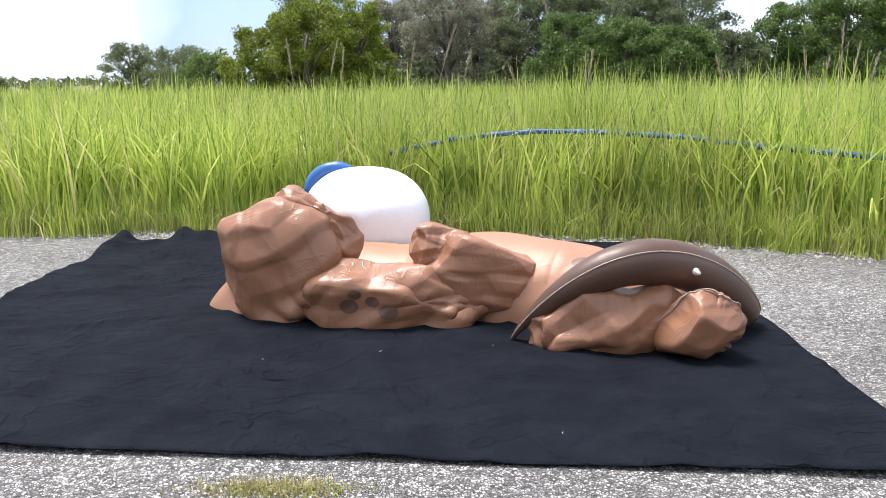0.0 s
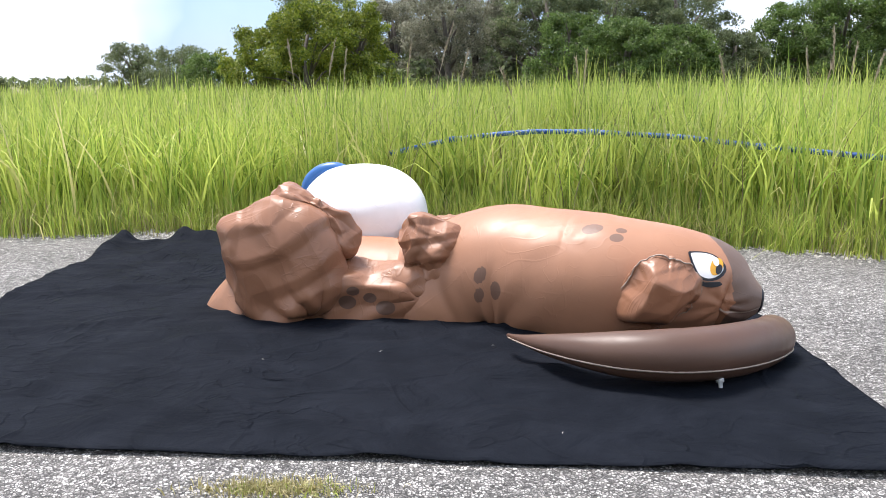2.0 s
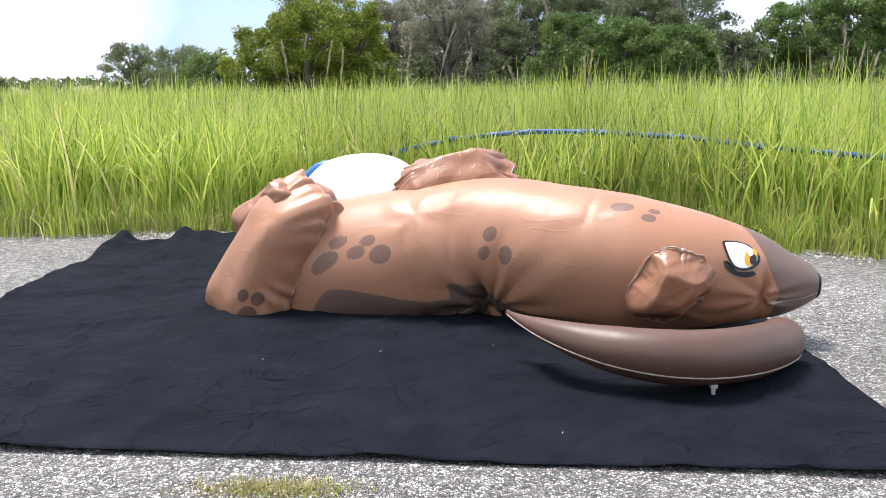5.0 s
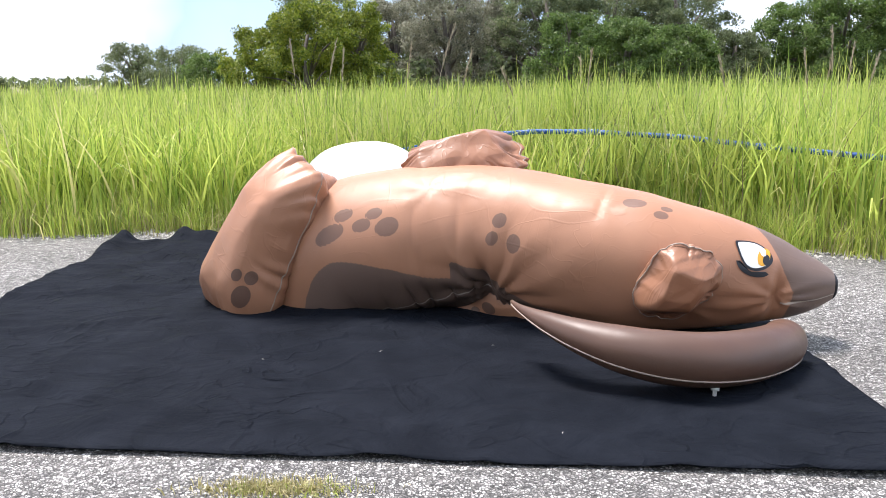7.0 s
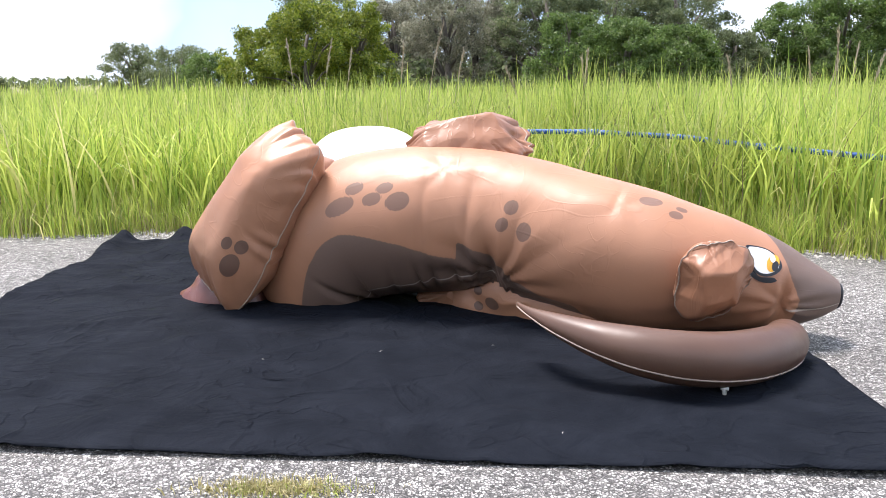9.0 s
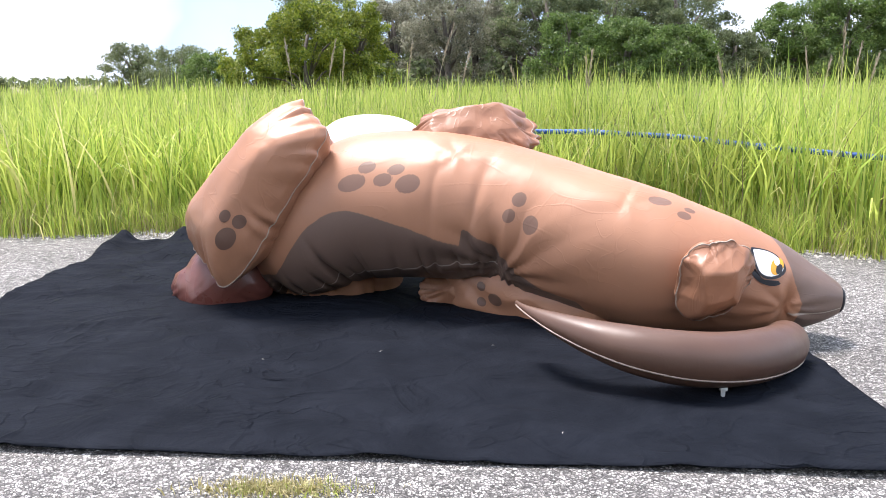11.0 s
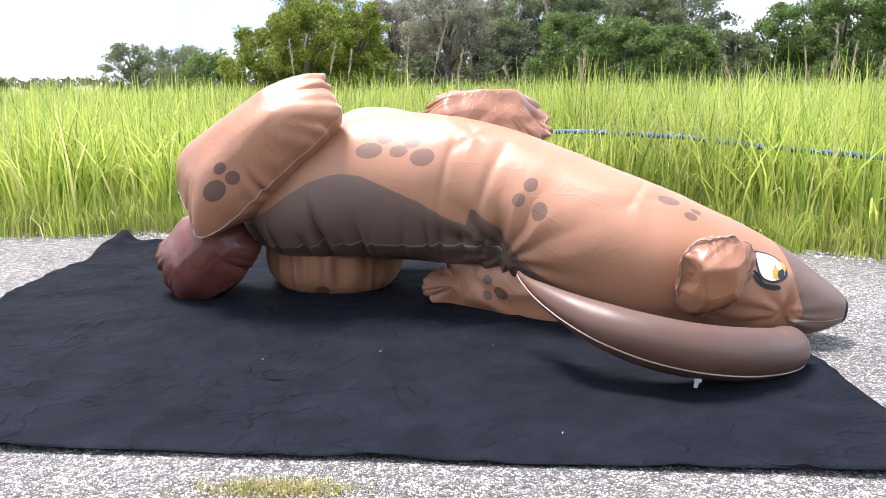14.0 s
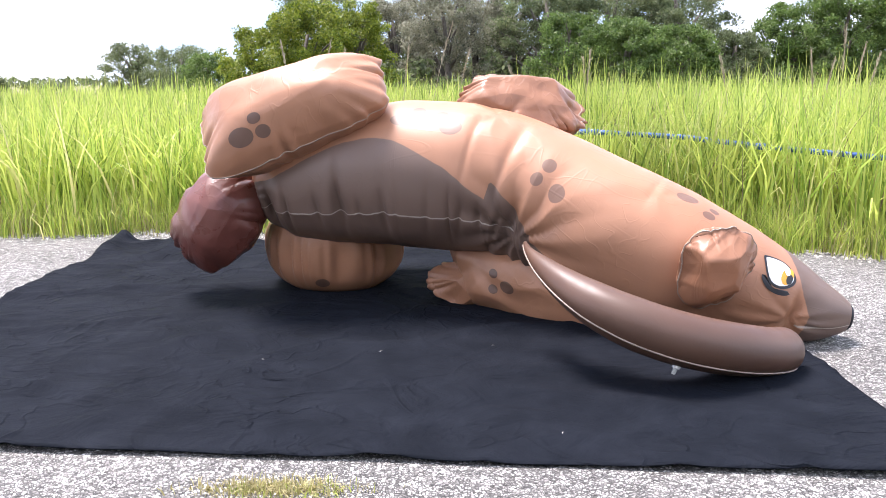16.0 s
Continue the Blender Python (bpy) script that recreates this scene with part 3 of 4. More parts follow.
def tree(name, label, x, y, height, width, seed, leaves, count, leaf=0.062, low=0.03, clumps=170):
    """A tree: trunk, limbs and a ragged crown of many leaves; its foot is the origin."""
    rng = np.random.default_rng(seed)
    root = new(name)
    root.location = (x, y, -0.03)
    tagged(root, label, "tree" if height > 3 else "bush", "trees behind the field")
    top = height * 0.8
    pts = [(0.08 * width * math.sin(3 * k + seed) * k, 0.05 * width * k * math.cos(seed + k), top * k) for k in (0, 0.25, 0.5, 0.75, 1)]
    verts, faces = tube(pts, [0.030 * height * (1 - 0.8 * k) + 0.02 for k in (0, 0.25, 0.5, 0.75, 1)], 8)
    part("trunk", bm_from(verts, faces), M_BARK, root)
    centres, sizes = [], []
    for i in range(clumps):
        w = rng.uniform(0, 2 * math.pi)
        k = low + (1 - low) * rng.random() ** 0.85
        reach = width * 0.5 * math.sqrt(max(0.05, 1 - ((k - 0.45) / 0.62) ** 2)) * rng.uniform(0.2, 1.0) ** 0.6
        centres.append((reach * math.cos(w), reach * math.sin(w), height * k * 0.94))
        sizes.append(width * rng.uniform(0.035, 0.085) + 0.12)
    for i in range(0, clumps, 16):
        c = Vector(centres[i])
        z0 = min(top * 0.9, max(0.15 * height, c.z * 0.55))
        mid = Vector((c.x * 0.5, c.y * 0.5, (z0 + c.z) * 0.5 + 0.05 * height))
        verts, faces = tube([(0, 0, z0), mid, c], [0.012 * height + 0.01, 0.008 * height + 0.006, 0.006], 6)
        part("limb", bm_from(verts, faces), M_BARK, root)
    verts, faces = leaf_cloud(centres, sizes, int(count * 3.6), leaf, rng)
    mesh_object("crown", verts, faces, leaves, root)
    return root


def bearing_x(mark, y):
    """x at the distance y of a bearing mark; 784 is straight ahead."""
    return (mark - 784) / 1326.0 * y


GREY = "grey-green twiggy tree at the far field edge"
GREEN, DARKG, YELG = "mid-green leafy tree at the far field edge", "dark green dense tree at the far field edge", "yellow-green leafy tree at the far field edge"
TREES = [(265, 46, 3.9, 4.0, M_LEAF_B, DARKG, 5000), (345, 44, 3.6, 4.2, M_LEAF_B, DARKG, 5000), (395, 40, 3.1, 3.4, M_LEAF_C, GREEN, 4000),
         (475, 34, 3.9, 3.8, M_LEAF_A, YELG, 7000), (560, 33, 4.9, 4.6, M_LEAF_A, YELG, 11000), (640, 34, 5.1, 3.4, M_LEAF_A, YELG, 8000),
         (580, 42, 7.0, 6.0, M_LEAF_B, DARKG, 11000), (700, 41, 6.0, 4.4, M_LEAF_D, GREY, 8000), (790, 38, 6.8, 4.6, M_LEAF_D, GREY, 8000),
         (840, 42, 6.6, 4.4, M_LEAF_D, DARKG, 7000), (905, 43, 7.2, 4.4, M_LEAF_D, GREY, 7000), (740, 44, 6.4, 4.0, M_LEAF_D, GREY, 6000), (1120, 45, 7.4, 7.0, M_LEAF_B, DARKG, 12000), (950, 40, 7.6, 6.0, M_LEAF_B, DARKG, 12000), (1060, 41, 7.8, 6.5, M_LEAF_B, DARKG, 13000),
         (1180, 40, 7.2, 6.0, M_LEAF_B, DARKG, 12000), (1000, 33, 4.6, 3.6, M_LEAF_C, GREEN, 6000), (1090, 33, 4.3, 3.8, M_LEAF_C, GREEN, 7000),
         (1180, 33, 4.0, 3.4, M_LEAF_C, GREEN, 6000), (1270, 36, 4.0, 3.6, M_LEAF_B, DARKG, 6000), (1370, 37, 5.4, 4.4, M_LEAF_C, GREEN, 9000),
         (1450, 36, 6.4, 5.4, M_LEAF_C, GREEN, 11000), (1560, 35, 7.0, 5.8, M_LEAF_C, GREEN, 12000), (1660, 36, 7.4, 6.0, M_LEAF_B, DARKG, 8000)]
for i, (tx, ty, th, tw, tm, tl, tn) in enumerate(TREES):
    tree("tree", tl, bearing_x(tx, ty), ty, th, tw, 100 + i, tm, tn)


def hedge():
    """The low dark scrub that closes the foot of the tree line, and the far wood."""
    rng = np.random.default_rng(5)
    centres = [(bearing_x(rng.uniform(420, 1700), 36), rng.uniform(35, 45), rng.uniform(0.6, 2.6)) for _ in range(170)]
    verts, faces = leaf_cloud(centres, [rng.uniform(0.6, 1.1) for _ in centres], 26000, 0.14, rng)
    tagged(mesh_object("scrub", verts, faces, M_LEAF_B), "dark green scrub under the trees", "scrub", kind="stuff")
    centres = []
    while len(centres) < 420:
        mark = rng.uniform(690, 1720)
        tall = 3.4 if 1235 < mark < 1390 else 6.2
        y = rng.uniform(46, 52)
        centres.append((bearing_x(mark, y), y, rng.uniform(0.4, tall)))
    verts, faces = leaf_cloud(centres, [rng.uniform(0.7, 1.2) for _ in centres], 46000, 0.13, rng)
    tagged(mesh_object("wood", verts, faces, M_LEAF_B), "dense green wood closing the gaps behind the trees", "wood", kind="stuff")
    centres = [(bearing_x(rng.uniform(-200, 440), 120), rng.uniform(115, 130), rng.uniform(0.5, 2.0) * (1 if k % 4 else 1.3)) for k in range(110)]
    verts, faces = leaf_cloud(centres, [rng.uniform(0.7, 1.3) for _ in centres], 9000, 0.35, rng)
    tagged(mesh_object("far_wood", verts, faces, M_LEAF_B), "distant low wood on the horizon", "wood", kind="stuff")
    # Added behind the camera, out of view: leaves that block low light from the front.
    centres = [(rng.uniform(-30, 30), rng.uniform(-22, -16), rng.uniform(0.5, 8.5)) for _ in range(420)]
    verts, faces = leaf_cloud(centres, [rng.uniform(1.2, 2.2) for _ in centres], 22000, 0.4, rng)
    tagged(mesh_object("unseen_wood", verts, faces, M_LEAF_B), "unseen dark green wood added behind the camera to dim the front light", "wood", kind="stuff")


hedge()


def build_pipe():
    pts = [(-0.565, 8.203, 0.731), (0.096, 8.203, 0.881), (0.576, 8.222, 0.933), (0.993, 8.203, 0.964), (1.574, 8.113, 0.963), (2.455, 7.89, 0.925), (3.11, 7.504, 0.858), (3.836, 7.004, 0.812), (4.487, 6.657, 0.77)]
    root = new("blue_pipe")
    tagged(root, "long bent blue plastic pipe held up by the tall grass", "pipe")
    verts, faces = tube(pts, [0.027] * len(pts), 12)
    part("tube", bm_from(verts, faces), M_PIPE, root)
    for k in (1, 4, 6):
        a, b = Vector(pts[k]), Vector(pts[k + 1])
        d = (b - a).normalized() * 0.05
        verts, faces = tube([a - d, a + d], [0.033, 0.033], 12)
        part("coupling", bm_from(verts, faces), M_PIPE, root)


build_pipe()

# ---- inflatable animal ----
# Stations along the spine: x, y, z and radius.
SPINE_X = [-1.331, -1.212, -1.03, -0.71, -0.243, 0.172, 0.462, 0.772, 1.06, 1.371, 1.684, 1.932, 2.117, 2.273, 2.35]
SPINE_Y = [5.3, 5.3, 5.28, 5.22, 5.15, 5.05, 4.95, 4.8, 4.62, 4.47, 4.38, 4.32, 4.28, 4.26, 4.25]
SPINE_Z = [0.739, 0.759, 0.793, 0.816, 0.863, 0.848, 0.805, 0.681, 0.552, 0.426, 0.32, 0.236, 0.172, 0.14, 0.13]
SPINE_R = [0.05, 0.27, 0.385, 0.431, 0.488, 0.49, 0.45, 0.442, 0.435, 0.415, 0.348, 0.27, 0.205, 0.14, 0.09]
SPINE_S = [0.0, 0.121, 0.307, 0.633, 1.108, 1.535, 1.845, 2.211, 2.574, 2.942, 3.284, 3.551, 3.749, 3.908, 3.985]
FINE = np.linspace(0, 3.985, 400)


def smooth_curve(values, width=13):
    v = np.interp(FINE, SPINE_S, values)
    pad = np.pad(v, width, mode="reflect", reflect_type="odd")
    kernel = np.hanning(2 * width + 1)
    return np.convolve(pad, kernel / kernel.sum(), "same")[width:-width]


CX, CY, CZ = smooth_curve(SPINE_X), smooth_curve(SPINE_Y), smooth_curve(SPINE_Z)
CR = np.interp(FINE, SPINE_S, SPINE_R)
CR[20:] = smooth_curve(SPINE_R, 9)[20:]


def along(values, s):
    return float(np.interp(s, FINE, values))


def spine_frame(s):
    c = Vector((along(CX, s), along(CY, s), along(CZ, s)))
    a, b = max(0, s - 0.03), min(3.985, s + 0.03)
    t = Vector([along(v, b) - along(v, a) for v in (CX, CY, CZ)]).normalized()
    front = t.cross(Vector((0, 0, 1))).normalized()
    return c, t, front.cross(t), front


# where the skin is drawn together: along, round, folds, depth and reach
FANS = [(2.08, 118, 12, 0.019, 0.5), (3.62, 100, 7, 0.014, 0.24), (0.02, 90, 9, 0.012, 0.22), (1.7, 20, 5, 0.006, 0.3), (2.75, 30, 4, 0.004, 0.3), (3.2, 110, 6, 0.007, 0.2)]


def skin(s, th):
    """A point of the full skin: s along the spine, th degrees round from the top to the front."""
    c, t, up, front = spine_frame(s)
    r = along(CR, s)
    w = radians(th)
    r *= 1 + 0.02 * noise.noise(Vector((s * 2.2, math.cos(w) * 1.4, math.sin(w) * 1.4)))
    for s0, th0, depth, ws, wt in ((0.2, 118, 0.055, 0.035, 26), (0.72, 108, 0.06, 0.03, 28), (1.02, 116, 0.03, 0.03, 18), (1.62, 62, 0.010, 0.02, 30),
                                   (1.86, 55, 0.014, 0.03, 36), (2.02, 112, 0.07, 0.06, 24), (2.7, 22, 0.005, 0.02, 20), (3.62, 95, 0.05, 0.03, 32)):
        r -= depth * math.exp(-((s - s0) / ws) ** 2 - ((th - th0) / wt) ** 2)
    for s0, th0, spokes, deep, reach in FANS:
        du, dv = s - s0, (th - th0) / 115
        d = math.hypot(du, dv)
        spoke = math.atan2(dv, du) * spokes / math.pi + 0.5 * noise.noise(Vector((du * 4, dv * 4, s0)))
        r += deep * fold_wave(spoke) * min(1, d / 0.12) * math.exp(-(d / reach) ** 2)
    for k in range(13):
        side = 0.09 + 0.155 * k + 0.05 * math.sin(5 * k)
        r -= (0.02 + 0.012 * math.sin(7 * k)) * math.exp(-((s - side - 0.0006 * (th - 110) * math.sin(3 * k)) / 0.022) ** 2) * math.exp(-((th - 114) / (16 + 6 * math.sin(k))) ** 2)
    r += 0.007 * math.exp(-((th - 114) / 3.0) ** 2) * (1 if s < 2.05 else 0)
    return c + r * (math.cos(w) * up + math.sin(w) * front)


SECTIONS, AROUND = 150, 100
animal = new("inflatable_animal")
tagged(animal, "brown vinyl inflatable animal with dark printed spots filling with air", "inflatable toy")
sections = []
STATIONS = np.linspace(0, 3.985, 2 * SECTIONS + 1)
ROUND = np.linspace(-180, 180, AROUND + 1)
AXIS = np.array([spine_frame(s)[0] for s in STATIONS])
SKIN = np.array([[skin(s, th) for th in ROUND] for s in STATIONS])
OUTWARD = np.cross(np.gradient(SKIN, axis=0), np.concatenate([SKIN[:, 1:2] - SKIN[:, -2:-1], SKIN[:, 2:] - SKIN[:, :-2], SKIN[:, 1:2] - SKIN[:, -2:-1]], 1))
OUTWARD *= np.sign((OUTWARD * (SKIN - AXIS[:, None])).sum(-1, keepdims=True))
OUTWARD /= np.linalg.norm(OUTWARD, axis=-1, keepdims=True) + 1e-9


def body_section(i):
    """One rigid ring of the skin, with tucked-in edges under its neighbours."""
    rows = [r for r in range(2 * i - 3, 2 * i + 6) if 0 <= r <= 2 * SECTIONS]
    centre, origin = float(STATIONS[2 * i + 1]), AXIS[2 * i + 1]
    m = AROUND + 1
    verts, normals, uvs = [], [], []
    for r in rows:
        tuck = (0.0, 0.003, 0.009, 0.016)[max(0, 2 * i - r, r - 2 * i - 2)]
        inward = AXIS[r] - SKIN[r]
        inward = inward / (np.linalg.norm(inward, axis=-1, keepdims=True) + 1e-9)
        verts += (SKIN[r] + inward * tuck - origin).tolist()
        normals += OUTWARD[r].tolist()
        uvs += [(float(STATIONS[r]), th / 180) for th in ROUND]
    faces = [(a * m + j, a * m + j + 1, (a + 1) * m + j + 1, (a + 1) * m + j) for a in range(len(rows) - 1) for j in range(AROUND)]
    if i in (0, SECTIONS - 1):
        a = 0 if i == 0 else len(rows) - 1
        verts.append(np.mean(verts[a * m:(a + 1) * m], 0).tolist())
        normals.append((-1 if i == 0 else 1, 0, 0))
        uvs.append((float(STATIONS[rows[a]]), 0))
        faces += [(a * m + j, a * m + j + 1, len(verts) - 1) for j in range(AROUND)]
    ob = mesh_object("body_section", verts, faces, M_BODY, animal, True)
    me = ob.data
    layer = me.uv_layers.new(name="UVMap")
    loops = np.zeros(len(me.loops), int)
    me.loops.foreach_get("vertex_index", loops)
    layer.data.foreach_set("uv", np.array(uvs)[loops].ravel())
    me.normals_split_custom_set_from_vertices(normals)
    ob.location = Vector(origin)
    sections.append((ob, centre))


for i in range(SECTIONS):
    body_section(i)


def nearest_section(s):
    return min(sections, key=lambda e: abs(e[1] - s))


def decal(name, s, th, outline, lift, material, label=""):
    """A printed patch that lies on the skin: outline in metres along and across."""
    ob, centre = nearest_section(s)
    origin, *_ = spine_frame(centre)
    verts, faces, m, rings = [], [], len(outline), 4
    r = along(CR, s)
    for k in range(rings + 1):
        for a, b in outline:
            q = k / rings
            s1, th1 = s + a * q, th - math.degrees(b * q / r)
            c, *_ = spine_frame(s1)
            p = skin(s1, th1)
            verts.append(p + (p - c).normalized() * lift - origin)
    for k in range(rings):
        for j in range(m):
            n = (j + 1) % m
            faces.append((k * m + j, k * m + n, (k + 1) * m + n, (k + 1) * m + j))
    bm = bm_from(verts, faces)
    bmesh.ops.remove_doubles(bm, verts=bm.verts, dist=0.0003)
    return part(name, bm, material, ob, label)


def oval(a, b, turn=0, cx=0, cy=0, n=22, top=1.0):
    out = []
    for k in range(n):
        w = 2 * math.pi * k / n
        x, y = a * math.cos(w), b * math.sin(w)
        y *= top if y > 0 else 1
        c, s = math.cos(radians(turn)), math.sin(radians(turn))
        out.append((cx + x * c - y * s, cy + x * s + y * c))
    return out


def almond(a, b, turn, lid=0.72, n=26):
    """An eye shape drawn to a point at its back, under a flatter upper lid."""
    out = []
    for x, y in oval(a, b, 0, n=n):
        x -= 0.3 * a * max(0.0, -x / a) ** 3
        y *= (lid if y > 0 else 1.0) * (1 - 0.55 * max(0.0, -x / (1.3 * a)) ** 2)
        c, q = math.cos(radians(turn)), math.sin(radians(turn))
        out.append((x * c - y * q, x * q + y * c))
    return out


def lash(a, b, thick, turn):
    """The dark crescent under the eye."""
    arc = [radians(w) for w in np.linspace(195, 345, 14)]
    out = [((a + thick) * math.cos(w), (b + thick) * math.sin(w) + b) for w in arc] + [(a * math.cos(w), b * math.sin(w) + b + 0.2 * thick) for w in reversed(arc)]
    c, q = math.cos(radians(turn)), math.sin(radians(turn))
    return [(x * c - y * q, x * q + y * c) for x, y in out]


decal("eye_lash", 3.455, 71, lash(0.075, 0.04, 0.02, -14), 0.006, M_BLACK, "black printed crescent under the eye")
decal("eye_outline", 3.475, 50, almond(0.094, 0.098, -20), 0.004, M_BLACK, "black printed eye outline")
decal("eye_white", 3.472, 50, almond(0.08, 0.084, -20), 0.007, M_WHITE, "white printed eye")
decal("iris", 3.515, 52, oval(0.032, 0.055, -14), 0.010, M_YELLOW, "orange printed iris")
decal("pupil", 3.528, 55, oval(0.017, 0.03, -10), 0.012, M_BLACK, "black printed pupil")
decal("glint", 3.508, 47, oval(0.016, 0.026, 10), 0.014, M_WHITE, "white printed glint")
nose_bm = Bag(0.02, 0.085, 0.08, 2.6, 3).mesh(3)
nose = part("nose", nose_bm, M_BLACK, sections[-1][0], "black vinyl nose tip")
nose.location = Vector(spine_frame(3.985)[0]) - spine_frame(sections[-1][1])[0]
nose.rotation_euler = (0, radians(8), 0)

# the long dark ear: a closed banana whose chord is the x axis and whose arch is the z axis
EAR_L, EAR_H, EAR_SKEW, EAR_ROUND, EAR_R = 1.4318, 0.4836, 0.9384, 0.7847, 0.1319


def ear_point(k):
    return Vector((EAR_L * (k - 0.5), 0, EAR_H * max(0.0, math.sin(math.pi * k ** EAR_SKEW)) ** EAR_ROUND))


def ear_radius(k):
    return EAR_R * float(np.interp(k, (0, 0.05, 0.12, 0.22, 0.35, 0.5, 0.65, 0.8, 0.9, 1.0), (0.08, 0.22, 0.42, 0.63, 0.85, 0.97, 1, 1, 0.97, 0.9)))


def build_ear():
    fine = [ear_point(k) for k in np.linspace(0, 1, 900)]
    walked = np.concatenate([[0], np.cumsum([(b - a).length for a, b in zip(fine, fine[1:])])])
    ks = np.interp(np.linspace(0, walked[-1], 90), walked, np.linspace(0, 1, 900))
    pts = [ear_point(k) for k in ks]
    radii = np.convolve(np.pad([ear_radius(k) for k in ks], 4, mode="edge"), np.hanning(9) / np.hanning(9).sum(), "same")[4:-4].tolist()
    for _ in range(6):
        pts = [pts[0]] + [(a + 2 * b + c) / 4 for a, b, c in zip(pts, pts[1:], pts[2:])] + [pts[-1]]
    end, way, r = pts[-1], (pts[-1] - pts[-4]).normalized(), radii[-1]
    for w in (0.3, 0.6, 0.85, 1.1, 1.3, 1.45, 1.55):
        pts.append(end + way * r * 0.8 * math.sin(w))
        radii.append(r * math.cos(w) ** 0.8)
    # shallow puckers where the weld holds the skin, strongest at the blunt end
    verts, faces = [], []
    sides = 48
    outs = []
    for i, c in enumerate(pts):
        t = (pts[min(i + 1, len(pts) - 1)] - pts[max(i - 1, 0)]).normalized()
        out = t.cross(Vector((0, 1, 0))).normalized()
        if out.z < 0 and i < 60:
            out = -out
        if outs and out.dot(outs[-1]) < 0:
            out = -out
        outs.append(out)
        for j in range(sides):
            w = 2 * math.pi * j / sides
            turn = abs(((w + 0.45 + math.pi) % (2 * math.pi)) - math.pi)
            pucker = 0.012 * math.exp(-(turn / 0.5) ** 2) * (0.35 + 0.65 * (i / len(pts)) ** 3) * fold_wave(i * 0.8 + 0.4 * math.sin(i * 1.3))
            verts.append(c + radii[i] * (1 + pucker) * (math.cos(w) * out + math.sin(w) * Vector((0, 1, 0))))
    n = len(pts)
    faces = [(i * sides + j, i * sides + (j + 1) % sides, (i + 1) * sides + (j + 1) % sides, (i + 1) * sides + j) for i in range(n - 1) for j in range(sides)]
    faces += [tuple(range(sides))[::-1], tuple((n - 1) * sides + j for j in range(sides))]
    bm = bm_from(verts, faces)
    bmesh.ops.recalc_face_normals(bm, faces=bm.faces)
    ear = part("ear", bm, M_DARK, animal, "smooth dark brown inflated ear")
    for name, turn in (("seam", -0.45), ("seam", math.pi - 0.25)):
        rim = [c + (radii[i] + 0.001) * (math.cos(turn) * outs[i] + math.sin(turn) * Vector((0, 1, 0))) for i, c in enumerate(pts)]
        v2, f2 = tube(rim[1:-2], [0.0055 if i % 2 else 0.004 for i in range(len(rim) - 3)], 6)
        part(name, bm_from(v2, f2), M_SEAM if turn < 0 else M_DARK, ear, "pale welded seam" if turn < 0 else "")
    v2, f2 = tube([(0, 0, 0), (0, 0, 0.02), (0, 0, 0.021), (0, 0, 0.05)], [0.02, 0.02, 0.011, 0.010], 12)
    valve = part("valve", bm_from(v2, f2), M_VALVE, ear, "small white air valve")
    valve.matrix_local = Matrix.Translation(ear_point(0.66) + Vector((0.03, -0.112, 0.045))) @ pose(0, 0, 0, 65, 0, 0)
    return ear


EAR = build_ear()


def bag(name, label, material, *args, seam=False, spots=(), detail=5, soft=1, **kw):
    shape = Bag(*args, **kw)
    ob = part(name, shape.mesh(detail, soft), material, animal, label)
    if seam:
        part("seam", shape.seam(), M_SEAM, ob, "pale welded seam")
    for spot in spots:
        part("spot", shape.patch(*spot), M_SPOT, ob, "dark brown printed spot")
    return ob


LEG = bag("hind_leg", "puffy brown hind leg with printed paw spots", M_BROWN, 0.65, 0.30, 0.31, 5.0, 4, pillow=True, taper=0.22, gathers=20, gather_depth=0.12, tilt=42, seam=True,
          facet=0.08, level=2, detail=6, soft=2, folds=0.1, wave=0.9, spots=((-0.30, -0.05, 0.08, 0.06), (-0.185, 0.035, 0.042, 0.034), (-0.16, -0.055, 0.046, 0.042)))
FOOT = bag("hind_foot", "wrinkled red-brown inflated foot", M_RED, 0.40, 0.27, 0.31, 2.6, 9, pillow=True, gathers=13, gather_depth=0.16, tilt=25, facet=0.06, detail=6, folds=0.2, wave=0.6)
HAUNCH = bag("far_haunch", "round brown haunch resting on the sheet", M_BROWN, 0.51, 0.44, 0.37, 2.2, 12, gathers=30, gather_depth=0.17, tilt=80, detail=6,
             spots=((-0.05, -0.22, 0.05, 0.035),))
ARM = bag("upper_foreleg", "gathered brown foreleg on the back", M_CRUMPLE, 0.46, 0.2, 0.25, 3.4, 15, pillow=True, gathers=17, gather_depth=0.3, tilt=50, seam=True, facet=0, detail=6, planes=24, folds=0.3, soft=0, wave=0.6)
CHEST = bag("far_foreleg", "brown far foreleg folded under the chest", M_BROWN, 0.66, 0.28, 0.27, 2.5, 18, facet=0.04, folds=0.4, detail=6,
            spots=((-0.10, 0.0, 0.055, 0.04), (-0.22, 0.05, 0.035, 0.03), (-0.20, -0.05, 0.035, 0.03)))
PAW = bag("far_paw", "limp brown paw under the chest", M_CRUMPLE, 0.33, 0.2, 0.2, 2.4, 21, pillow=True, gathers=12, gather_depth=0.2, tilt=30, facet=0, detail=6, planes=24, folds=0.35, soft=0, wave=0.6)
LUMP = bag("small_ear", "crumpled brown small ear pouch", M_CRUMPLE, 0.20, 0.17, 0.25, 2.4, 25, pillow=True, gathers=9, gather_depth=0.09, tilt=-15, facet=0, detail=6, planes=24, folds=0.3, soft=0, wave=0.55, seam=True)
